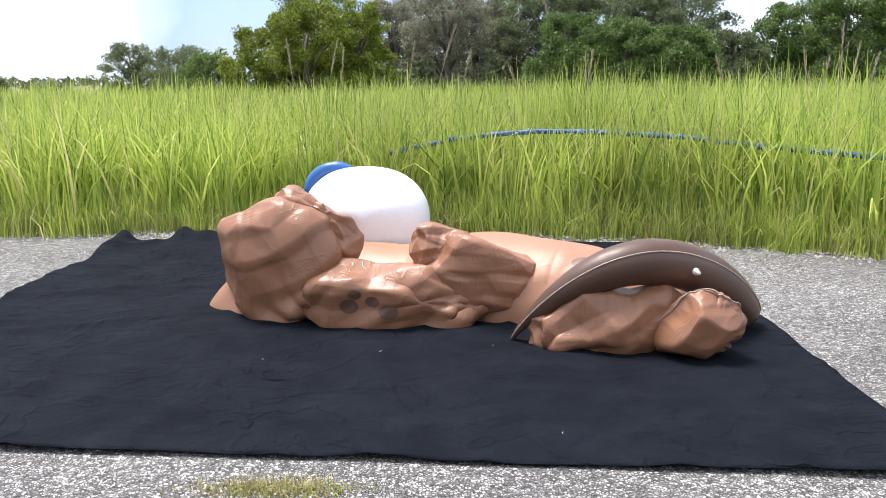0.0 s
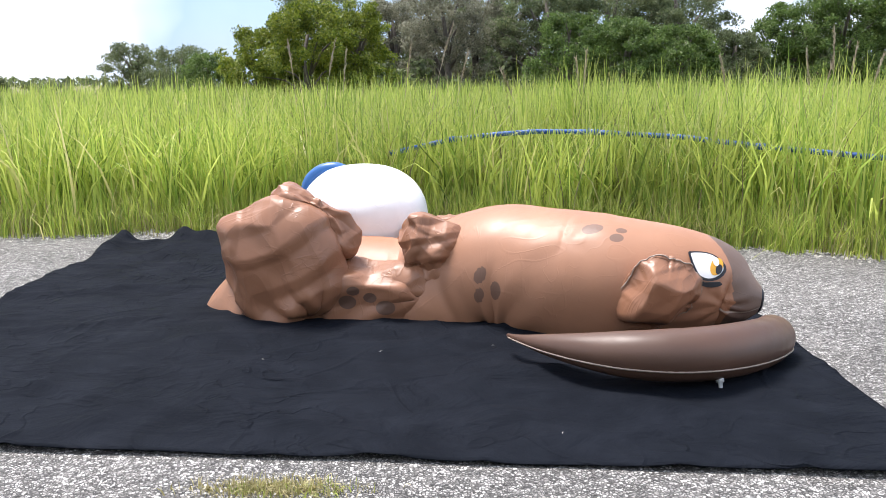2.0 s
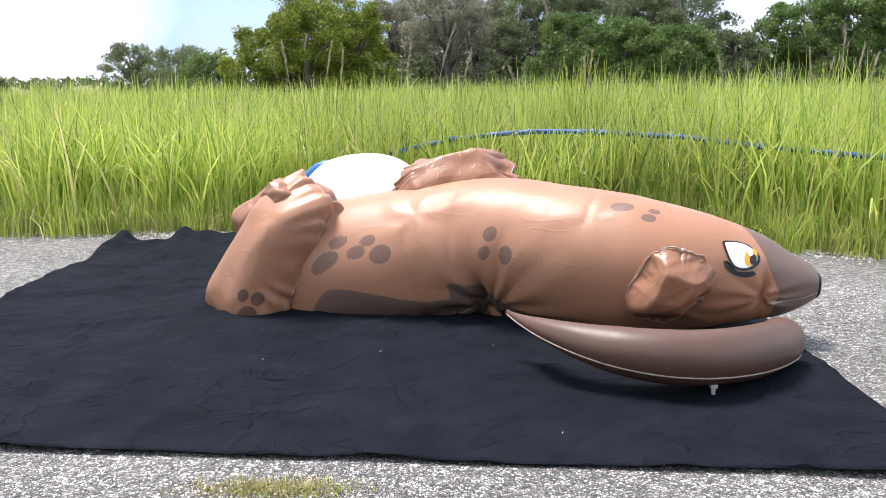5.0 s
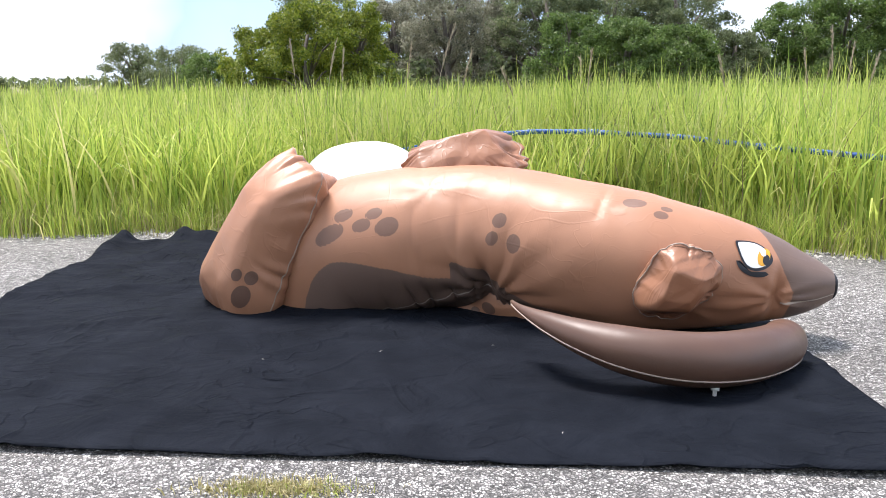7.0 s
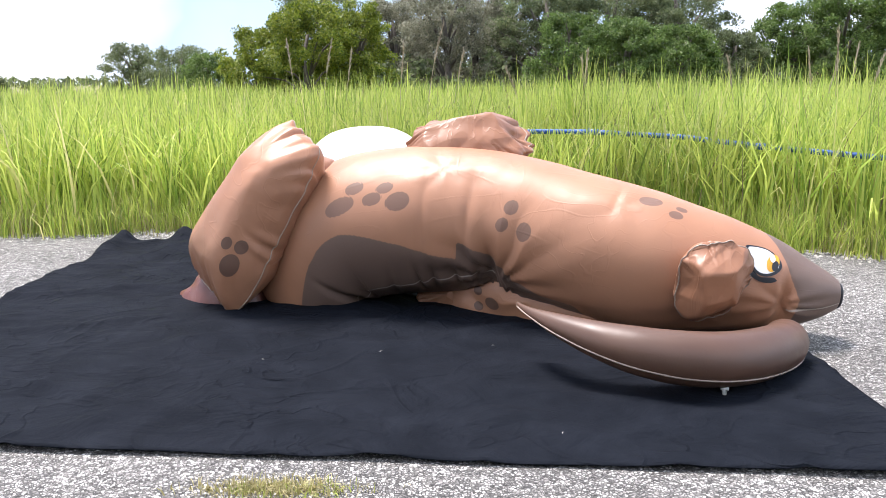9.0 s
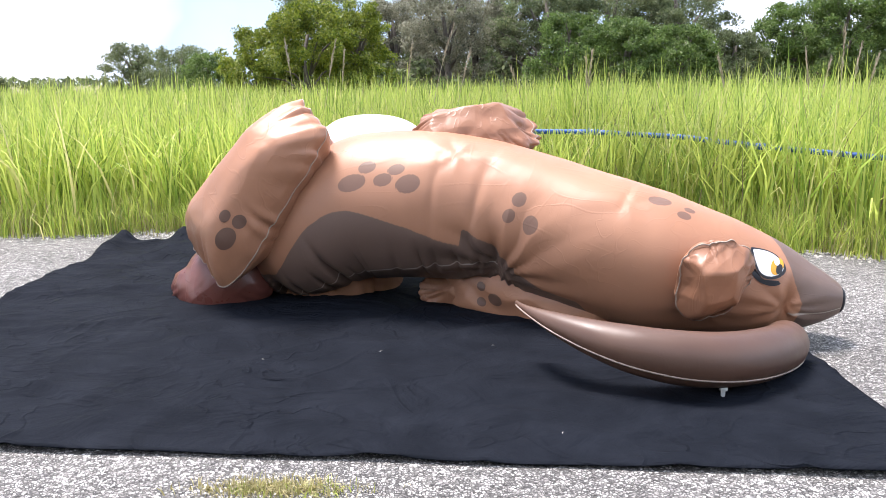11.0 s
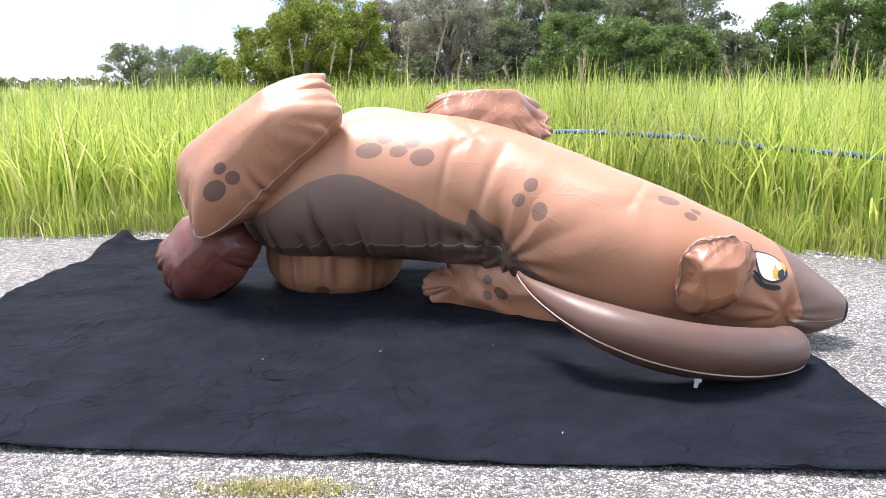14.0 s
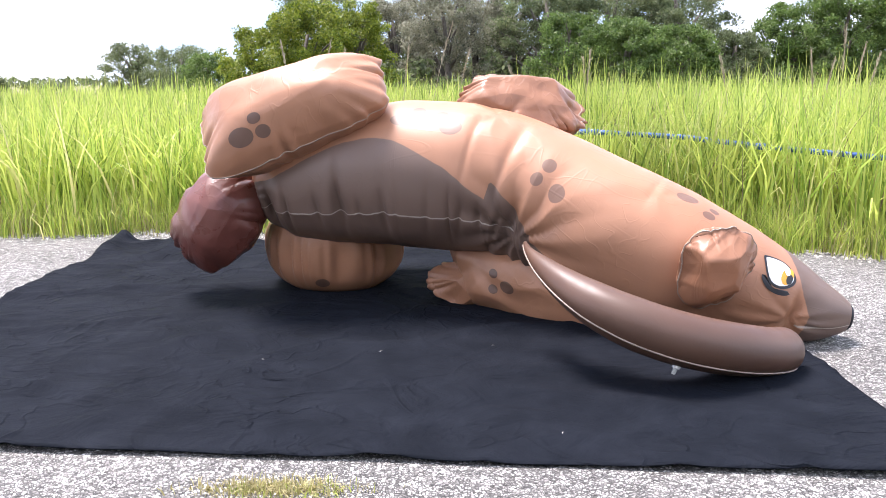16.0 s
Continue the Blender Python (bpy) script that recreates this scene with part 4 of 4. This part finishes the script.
WHITE = bag("white_back", "white vinyl back panel", M_WHITE, 0.48, 0.45, 0.42, 2.3, 28, fans=1, fan_depth=0.03)
FOLD = bag("fold", "bunched loose fold of brown vinyl", M_CRUMPLE, 0.24, 0.17, 0.27, 2.0, 31, fans=1, fan_depth=0.12, spokes=5, facet=0, detail=6, planes=26, folds=0.9, soft=0, wave=0.42)
FLAP = bag("fold", "loose creased flap of brown vinyl", M_CRUMPLE, 0.34, 0.15, 0.18, 2.2, 34, fans=1, fan_depth=0.1, spokes=5, facet=0, detail=6, planes=26, folds=0.75, soft=0, wave=0.5)
HEM = bag("fold", "creased slack vinyl of the belly with printed spots", M_CRUMPLE, 0.66, 0.22, 0.25, 2.4, 37, fans=2, fan_depth=0.05, spokes=5, facet=0, detail=6, planes=48, folds=0.5, soft=0, wave=0.75,
          spots=((-0.27, 0.02, 0.055, 0.045), (-0.235, 0.095, 0.04, 0.03), (-0.13, 0.055, 0.042, 0.032), (-0.03, 0.0, 0.06, 0.045)))
BUNCH = bag("fold", "slack crumpled vinyl of the flank", M_CRUMPLE, 0.42, 0.2, 0.27, 2.2, 40, fans=1, fan_depth=0.08, spokes=5, facet=0, detail=6, planes=38, folds=0.6, soft=0, wave=0.6)
CHIN = bag("fold", "slack crumpled vinyl under the ear", M_CRUMPLE, 0.52, 0.17, 0.24, 2.3, 43, fans=1, fan_depth=0.08, spokes=6, facet=0, detail=6, planes=44, folds=0.5, soft=0, wave=0.6)
SAG = bag("fold", "sagging crumpled vinyl of the limp hind leg", M_CRUMPLE, 0.46, 0.28, 0.40, 2.8, 46, fans=1, fan_depth=0.06, spokes=6, facet=0, detail=6, planes=40, folds=0.6, soft=0, wave=0.9)
v2, f2 = tube([Vector((0.17 * math.cos(w), 0, 0.13 * math.sin(w))) for w in np.linspace(0.3, 2.9, 14)], [0.05] * 14, 12)
STRAP = part("strap", bm_from(v2, f2), M_BLUE, animal, "blue vinyl band on the back")



# ---- what moves ----
TIMES = [0, 0.5, 0.8, 1, 1.5, 2, 3, 4, 6.5, 7.5, 9, 11.5, 13, 13.5, 14, 15, 16]
# how far each station of the spine lies from its place at the end: along x and z, metres
RUMP_X = [0.371, 0.371, 0.371, 0.371, 0.371, 0.359, 0.351, 0.332, 0.215, 0.176, 0.156, -0.039, -0.086, -0.109, -0.109, -0.07, 0.0]
RUMP_Z = [-1.592, -1.592, -1.592, -1.592, -1.584, -1.569, -1.533, -1.473, -1.234, -1.115, -0.916, -0.458, -0.299, -0.215, -0.151, -0.06, 0.0]
LOIN_X = [-0.387, -0.402, -0.406, -0.413, -0.417, -0.425, -0.436, -0.448, -0.417, -0.387, -0.341, -0.277, -0.254, -0.22, -0.197, -0.121, 0.0]
LOIN_Z = [-0.936, -0.928, -0.936, -0.936, -0.925, -0.894, -0.812, -0.735, -0.545, -0.464, -0.348, -0.186, -0.128, -0.097, -0.073, -0.054, 0.0]
WAIST_X = [-0.357, -0.364, -0.35, -0.346, -0.335, -0.335, -0.327, -0.335, -0.312, -0.279, -0.242, -0.19, -0.171, -0.149, -0.134, -0.082, 0.0]
WAIST_Z = [-0.971, -0.967, -0.967, -0.963, -0.956, -0.933, -0.804, -0.668, -0.448, -0.376, -0.273, -0.163, -0.118, -0.095, -0.076, -0.049, 0.0]
NECK_X = [-0.328, -0.328, -0.289, -0.278, -0.249, -0.245, -0.224, -0.224, -0.206, -0.173, -0.141, -0.105, -0.09, -0.079, -0.069, -0.047, 0.0]
NECK_Z = [-0.699, -0.688, -0.644, -0.607, -0.552, -0.497, -0.412, -0.361, -0.276, -0.243, -0.184, -0.14, -0.11, -0.096, -0.081, -0.044, 0.0]
BROW_X = [-0.428, -0.428, -0.435, -0.448, -0.428, -0.388, -0.323, -0.277, -0.217, -0.181, -0.135, -0.095, -0.092, -0.086, -0.076, -0.036, 0.0]
BROW_Z = [-0.386, -0.376, -0.329, -0.269, -0.195, -0.144, -0.087, -0.05, -0.017, -0.01, -0.01, -0.01, -0.01, -0.013, -0.013, -0.013, 0.0]
CHEEK_X = [-0.478, -0.478, -0.446, -0.399, -0.376, -0.332, -0.23, -0.185, -0.118, -0.077, -0.054, -0.035, -0.038, -0.038, -0.038, -0.026, 0.0]
CHEEK_Z = [-0.26, -0.244, -0.114, 0.0, 0.033, 0.072, 0.104, 0.117, 0.117, 0.107, 0.078, 0.059, 0.052, 0.042, 0.036, 0.02, 0.0]
TIP_X = [-0.782, -0.782, -0.767, -0.751, -0.673, -0.579, -0.426, -0.317, -0.166, -0.129, -0.11, -0.094, -0.088, -0.082, -0.073, -0.054, -0.035]
TIP_Z = [-0.16, -0.16, -0.064, 0.026, 0.096, 0.121, 0.195, 0.214, 0.214, 0.195, 0.15, 0.121, 0.108, 0.072, 0.06, 0.037, 0.015]
LOIN_ROLL = [35, 35, 35, 35, 35, 35, 33, 30, 26, 25, 24, 25, 25, 22, 18, 8, 0]
NECK_ROLL = [31, 30, 26, 22, 17, 17, 17, 13, 9, 9, 10, 9, 9, 8, 6, 3, 0]
BACK = [0.22, 0.22, 0.15, 0.08]  # the limp head lies further back at first
KNOTS = [0.1, 1.1, 1.55, 2.0, 2.94, 3.5, 3.985]


def eased(values):
    v = np.interp(FINE, KNOTS, values)
    pad = np.pad(v, 33, mode="edge")
    kernel = np.hanning(67)
    return np.convolve(pad, kernel / kernel.sum(), "same")[33:-33]


def section_rows():
    """Rows for all the body sections, from the spine's shape at each time."""
    rows = [[] for _ in sections]
    for n, t in enumerate(TIMES):
        x = CX + eased([RUMP_X[n], LOIN_X[n], WAIST_X[n], NECK_X[n], BROW_X[n], CHEEK_X[n], TIP_X[n]])
        z = CZ + eased([RUMP_Z[n], LOIN_Z[n], WAIST_Z[n], NECK_Z[n], BROW_Z[n], CHEEK_Z[n], TIP_Z[n]])
        back = BACK[n] if n < len(BACK) else 0.0
        y = CY + eased([0, 0, 0, back * 0.5, back, back, back])
        roll = eased([LOIN_ROLL[n], LOIN_ROLL[n], LOIN_ROLL[n] * 0.8, NECK_ROLL[n], 0, 0, 0])
        for k, (ob, s) in enumerate(sections):
            c, tangent, up, front = spine_frame(s)
            a, b = max(0, s - 0.06), min(3.985, s + 0.06)
            was = math.atan2(along(CZ, b) - along(CZ, a), along(CX, b) - along(CX, a))
            now = math.atan2(along(z, b) - along(z, a), along(x, b) - along(x, a))
            turn = Matrix.Rotation(was - now, 4, "Y") @ Matrix.Rotation(radians(along(roll, s)), 4, tangent)
            rows[k].append((t, Matrix.Translation((along(x, s), along(y, s), along(z, s))) @ turn))
    return rows


def motions():
    for (ob, s), rows in zip(sections, section_rows()):
        walk(ob, rows)
    walk(EAR, [
        (0, pose(1.095, 4.343, 0.062, 26.493, -4.485, 10.477)),
        (0.5, pose(1.094, 4.328, 0.064, 28.734, -4.286, 10.084)),
        (0.6, pose(1.092, 4.305, 0.068, 32.095, -3.988, 9.495)),
        (0.7, pose(1.088, 4.237, 0.078, 42.18, -3.093, 7.727)),
        (0.8, pose(1.079, 4.108, 0.097, 61.228, -1.402, 4.387)),
        (0.9, pose(1.072, 4.009, 0.112, 75.794, -0.109, 1.834)),
        (1, pose(1.07, 3.979, 0.117, 80.276, 0.289, 1.048)),
        (2, pose(1.069, 3.964, 0.119, 82.517, 0.488, 0.655)),
        (4, pose(1.055, 3.887, 0.177, 86.717, 3.101, -2.922)),
        (7, pose(1.074, 3.877, 0.228, 92.874, 7.631, -3.669)),
        (9, pose(1.101, 3.881, 0.221, 92.101, 8.039, -0.831)),
        (13, pose(1.088, 3.857, 0.246, 91.475, 11.062, -5.461)),
        (14.5, pose(1.097, 3.966, 0.297, 92.502, 14.875, -16.435)),
        (16, pose(1.096, 3.981, 0.349, 92.662, 18.743, -20.786))])
    walk(LEG, [
        (0, pose(-1.11, 4.95, 0.107, 0, -52, 0)), (1.5, pose(-1.117, 4.95, 0.115, 0, -52, 0)), (3, pose(-1.12, 4.95, 0.165, 0, -54, 0)),
        (4, pose(-1.123, 4.95, 0.238, 0, -57, 0)), (6.5, pose(-1.157, 4.95, 0.384, 0, -61, 0)), (7.5, pose(-1.182, 4.95, 0.482, 0, -61, 0)),
        (9, pose(-1.209, 4.95, 0.625, 0, -57, 0)), (11.5, pose(-1.196, 4.95, 0.809, 0, -50.6, 0)), (13, pose(-1.214, 4.95, 0.896, 0, -45, 0)),
        (13.5, pose(-1.208, 4.95, 0.958, 0, -40.8, 0)), (14, pose(-1.185, 4.95, 1.034, 0, -37, 0)), (14.5, pose(-1.134, 4.95, 1.092, 0, -33, 0)),
        (15, pose(-1.071, 4.95, 1.119, 0, -28.6, 0)), (15.5, pose(-1.02, 4.95, 1.193, 0, -24.6, 0)), (16, pose(-0.947, 4.95, 1.278, 0, -18.5, 0))])
    walk(FOOT, [
        (0, pose(-1.342, 5.2, -0.318, 0, -30, 0)), (4, pose(-1.361, 5.2, -0.297, 0, -30, 0)), (7, pose(-1.456, 5.2, -0.201, 0, -30, 0)),
        (9, pose(-1.507, 5.2, -0.059, 0, -30, 0)), (11.5, pose(-1.537, 5.2, 0.105, 0, -32, 0)), (13, pose(-1.572, 5.2, 0.186, 0, -34, 0)),
        (13.5, pose(-1.595, 5.2, 0.251, 0, -35, 0)), (14, pose(-1.623, 5.2, 0.315, 0, -35, 0)), (14.5, pose(-1.619, 5.2, 0.371, 0, -36, 0)),
        (15, pose(-1.6, 5.2, 0.419, 0, -42, 0)), (16, pose(-1.529, 5.2, 0.561, 0, -50, 0))])
    walk(HAUNCH, [
        (0, pose(-0.793, 5.5, -0.068, 0, 0, 0)), (4, pose(-0.792, 5.5, -0.046, 0, 0, 0)), (9, pose(-0.789, 5.5, 0.062, 0, 0, 0)),
        (11.5, pose(-0.786, 5.5, 0.165, 0, 0, 0)), (13, pose(-0.784, 5.5, 0.233, 0, 0, 0)), (14, pose(-0.783, 5.5, 0.275, 0, 0, 0)),
        (15, pose(-0.782, 5.5, 0.305, 0, 0, 0)), (16, pose(-0.781, 5.5, 0.326, 0, 0, 0))])
    walk(CHEST, [
        (0, pose(0.44, 5.0, -0.16, 0, 5, -34)), (2, pose(0.47, 4.96, -0.1, 0, 5, -34)), (4, pose(0.5, 4.9, -0.02, 0, 6, -34)), (7, pose(0.53, 4.86, 0.05, 0, 6, -34)),
        (9, pose(0.55, 4.85, 0.08, 0, 8, -34)), (13, pose(0.59, 4.84, 0.13, 0, 10, -34)), (16, pose(0.64, 4.84, 0.18, 0, 12, -34))])
    walk(PAW, [
        (0, pose(0.14, 5.05, -0.104, 0, 10, 0)), (7, pose(0.139, 5.05, -0.024, 0, 10, 0)), (9, pose(0.158, 5.05, 0.036, 0, 12, 0)),
        (13, pose(0.185, 5.05, 0.076, 0, 14, 0)), (16, pose(0.223, 5.05, 0.116, 0, 18, 0))])
    walk(ARM, [
        (0, pose(0.063, 5.2, 0.137, 0, 0, 0)), (1.5, pose(0.063, 5.2, 0.279, 0, 0, 0)), (2, pose(0.063, 5.2, 0.379, 0, 0, 0)),
        (3, pose(0.062, 5.2, 0.577, 0, 0, 0)), (4, pose(0.069, 5.2, 0.714, 0, -3, 0)), (6.5, pose(0.119, 5.2, 0.907, 0, -4, 0)),
        (7.5, pose(0.145, 5.2, 0.964, 0, -3, 0)), (9, pose(0.167, 5.2, 1.055, 0, 0, 0)), (11.5, pose(0.22, 5.2, 1.138, 0, 3, 0)),
        (13, pose(0.25, 5.2, 1.183, 0, 6, 0)), (14, pose(0.295, 5.2, 1.228, 0, 9, 0)), (14.5, pose(0.336, 5.2, 1.25, 0, 10, 0)),
        (15, pose(0.411, 5.2, 1.276, 0, 12, 0)), (16, pose(0.531, 5.2, 1.317, 0, 14, 0))])
    walk(LUMP, [
        (0, pose(1.381, 3.95, 0.171, 0, 40, 0)), (0.5, pose(1.375, 3.95, 0.164, 0, 40, 0)), (0.7, pose(1.344, 3.95, 0.139, 0, 38, 0)),
        (0.8, pose(1.292, 3.98, 0.129, 0, 36, 0)), (0.9, pose(1.239, 4.02, 0.18, 0, 34, 0)), (1, pose(1.181, 4.05, 0.268, 0, 32, 0)),
        (1.5, pose(1.168, 4.05, 0.326, 0, 30, 0)), (3, pose(1.209, 4.05, 0.358, 0, 30, 0)), (4, pose(1.227, 4.05, 0.371, 0, 30, 0)),
        (6.5, pose(1.26, 4.04, 0.392, 0, 30, 0)), (7.5, pose(1.287, 4.02, 0.404, 0, 26, 0)), (8, pose(1.326, 4, 0.403, 0, 20, 0)),
        (8.5, pose(1.435, 3.98, 0.408, 0, 6, 0)), (9, pose(1.445, 3.98, 0.427, 0, 4, 0)), (11.5, pose(1.451, 3.98, 0.43, 0, 4, 0)),
        (13, pose(1.451, 3.98, 0.433, 0, 4, 0)), (14.5, pose(1.454, 3.98, 0.47, 0, 4, 0)), (16, pose(1.455, 3.98, 0.501, 0, 4, 0))])
    walk(WHITE, [
        (0, pose(-0.575, 5.65, 0.437, 0, 0, 0)), (1.5, pose(-0.587, 5.65, 0.45, 0, 0, 0)), (3.5, pose(-0.595, 5.65, 0.489, 0, -3, 0)),
        (4, pose(-0.582, 5.65, 0.502, 0, -3, 0)), (6.5, pose(-0.584, 5.65, 0.595, 0, -4, 0)), (7.5, pose(-0.57, 5.65, 0.65, 0, -4, 0)),
        (9, pose(-0.552, 5.65, 0.734, 0, -2, 0)), (11.5, pose(-0.508, 5.65, 0.839, 0, 2, 0)), (13, pose(-0.482, 5.65, 0.885, 0, 5, 0)),
        (14.5, pose(-0.41, 5.65, 0.85, 0, 8, 0)), (16, pose(-0.328, 5.65, 0.8, 0, 12, 0))])
    walk(STRAP, [
        (0, pose(-0.834, 5.75, 0.7, 0, -25, 0)), (1.5, pose(-0.851, 5.75, 0.696, 0, -25, 0)), (3.5, pose(-0.868, 5.75, 0.7, 0, -25, 0)),
        (4, pose(-0.868, 5.75, 0.7, 0, -25, 0)), (7, pose(-0.823, 5.75, 0.786, 0, -25, 0)), (9, pose(-0.737, 5.75, 0.849, 0, -25, 0)),
        (12.5, pose(-0.607, 5.75, 0.955, 0, -25, 0)), (16, pose(-0.395, 5.75, 1.038, 0, -25, 0))])
    walk(FOLD, [
        (0, pose(0.014, 4.72, 0.362, 0, -40, 0)), (1, pose(0.004, 4.72, 0.369, 0, -40, 0)), (1.5, pose(-0.032, 4.72, 0.398, 0, -38, 0)),
        (2, pose(-0.057, 4.74, 0.416, 0, -36, 0)), (2.5, pose(-0.104, 4.78, 0.436, 0, -34, 0)), (3, pose(-0.153, 4.84, 0.446, 0, -32, 0)),
        (4, pose(-0.259, 5, 0.44, 0, -30, 0)), (6.5, pose(-0.266, 5.15, 0.508, 0, -28, 0)), (9, pose(-0.265, 5.15, 0.624, 0, -25, 0)),
        (13, pose(-0.168, 5.15, 0.779, 0, -20, 0)), (16, pose(-0.015, 5.1, 0.842, 0, -15, 0))])
    walk(FLAP, [
        (0, pose(-0.815, 4.78, 0.593, 0, 35, 0)), (1.5, pose(-0.825, 4.78, 0.604, 0, 34, 0)), (3, pose(-0.856, 4.8, 0.637, 0, 32, 0)),
        (4, pose(-0.895, 4.88, 0.638, 0, 30, 0)), (6.5, pose(-0.909, 5, 0.63, 0, 20, 0)), (7.5, pose(-0.907, 5.1, 0.652, 0, 10, 0)),
        (9, pose(-0.883, 5.2, 0.733, 0, 0, 0)), (11.5, pose(-0.803, 5.2, 0.811, 0, 0, 0)), (13, pose(-0.745, 5.2, 0.83, 0, 0, 0)),
        (16, pose(-0.547, 5.15, 0.855, 0, 0, 0))])
    walk(HEM, [
        (0, pose(-0.294, 4.58, 0.124, 0, 2, 0)), (1, pose(-0.301, 4.58, 0.124, 0, 2, 0)), (1.5, pose(-0.312, 4.64, 0.114, 0, 2, 0)),
        (2, pose(-0.324, 4.76, 0.099, 0, 2, 0)), (3, pose(-0.347, 4.95, 0.084, 0, 2, 0)), (4, pose(-0.321, 5, 0.03, 0, 0, 0)),
        (6.5, pose(-0.366, 5.15, 0.27, 0, 0, 0)), (9, pose(-0.324, 5.15, 0.508, 0, 0, 0)), (13, pose(-0.244, 5.15, 0.74, 0, 0, 0)),
        (16, pose(-0.166, 5.1, 0.823, 0, 0, 0))])
    walk(BUNCH, [
        (0, pose(0.301, 4.6, 0.253, 0, 20, 0)), (0.7, pose(0.295, 4.62, 0.284, 0, 20, 0)), (1, pose(0.271, 4.7, 0.282, 0, 18, 0)),
        (1.5, pose(0.243, 4.85, 0.264, 0, 16, 0)), (2, pose(0.247, 4.95, 0.278, 0, 14, 0)), (4, pose(0.286, 5, 0.42, 0, 10, 0)),
        (9, pose(0.358, 5, 0.592, 0, 10, 0)), (16, pose(0.462, 4.95, 0.786, 0, 10, 0))])
    walk(CHIN, [
        (0, pose(0.954, 4.12, 0.132, 0, -4, 0)), (0.5, pose(0.954, 4.12, 0.132, 0, -4, 0)), (0.8, pose(0.973, 4.2, 0.107, 0, 0, 0)),
        (1, pose(0.988, 4.35, 0.111, 0, 5, 0)), (1.5, pose(1.017, 4.5, 0.172, 0, 10, 0)), (4, pose(1.067, 4.6, 0.325, 0, 15, 0)),
        (9, pose(1.096, 4.6, 0.432, 0, 18, 0)), (16, pose(1.164, 4.6, 0.467, 0, 20, 0))])
    walk(SAG, [
        (0, pose(-1.0, 4.75, 0.288, 0, 75, 0)), (1.5, pose(-1.0, 4.75, 0.296, 0, 75, 0)), (3, pose(-1.0, 4.8, 0.313, 0, 72, 0)),
        (4, pose(-0.98, 4.95, 0.342, 0, 68, 0)), (6.5, pose(-0.92, 5.15, 0.404, 0, 62, 0)), (9, pose(-0.9, 5.2, 0.527, 0, 57, 0)),
        (11.5, pose(-0.88, 5.2, 0.702, 0, 50, 0)), (14, pose(-0.82, 5.2, 0.84, 0, 37, 0)), (16, pose(-0.7, 5.2, 0.9, 0, 18, 0))])
    for k, ob in enumerate(STALKS):
        foot = ob.location.copy()
        walk(ob, [(t, Matrix.Translation(foot) @ pose(0, 0, 0, 0, 1.6 * math.sin(1.1 * t + 0.35 * k) + 0.8 * math.sin(2.3 * t + k), 0)) for t in np.arange(0, 16.1, 0.5)])


motions()
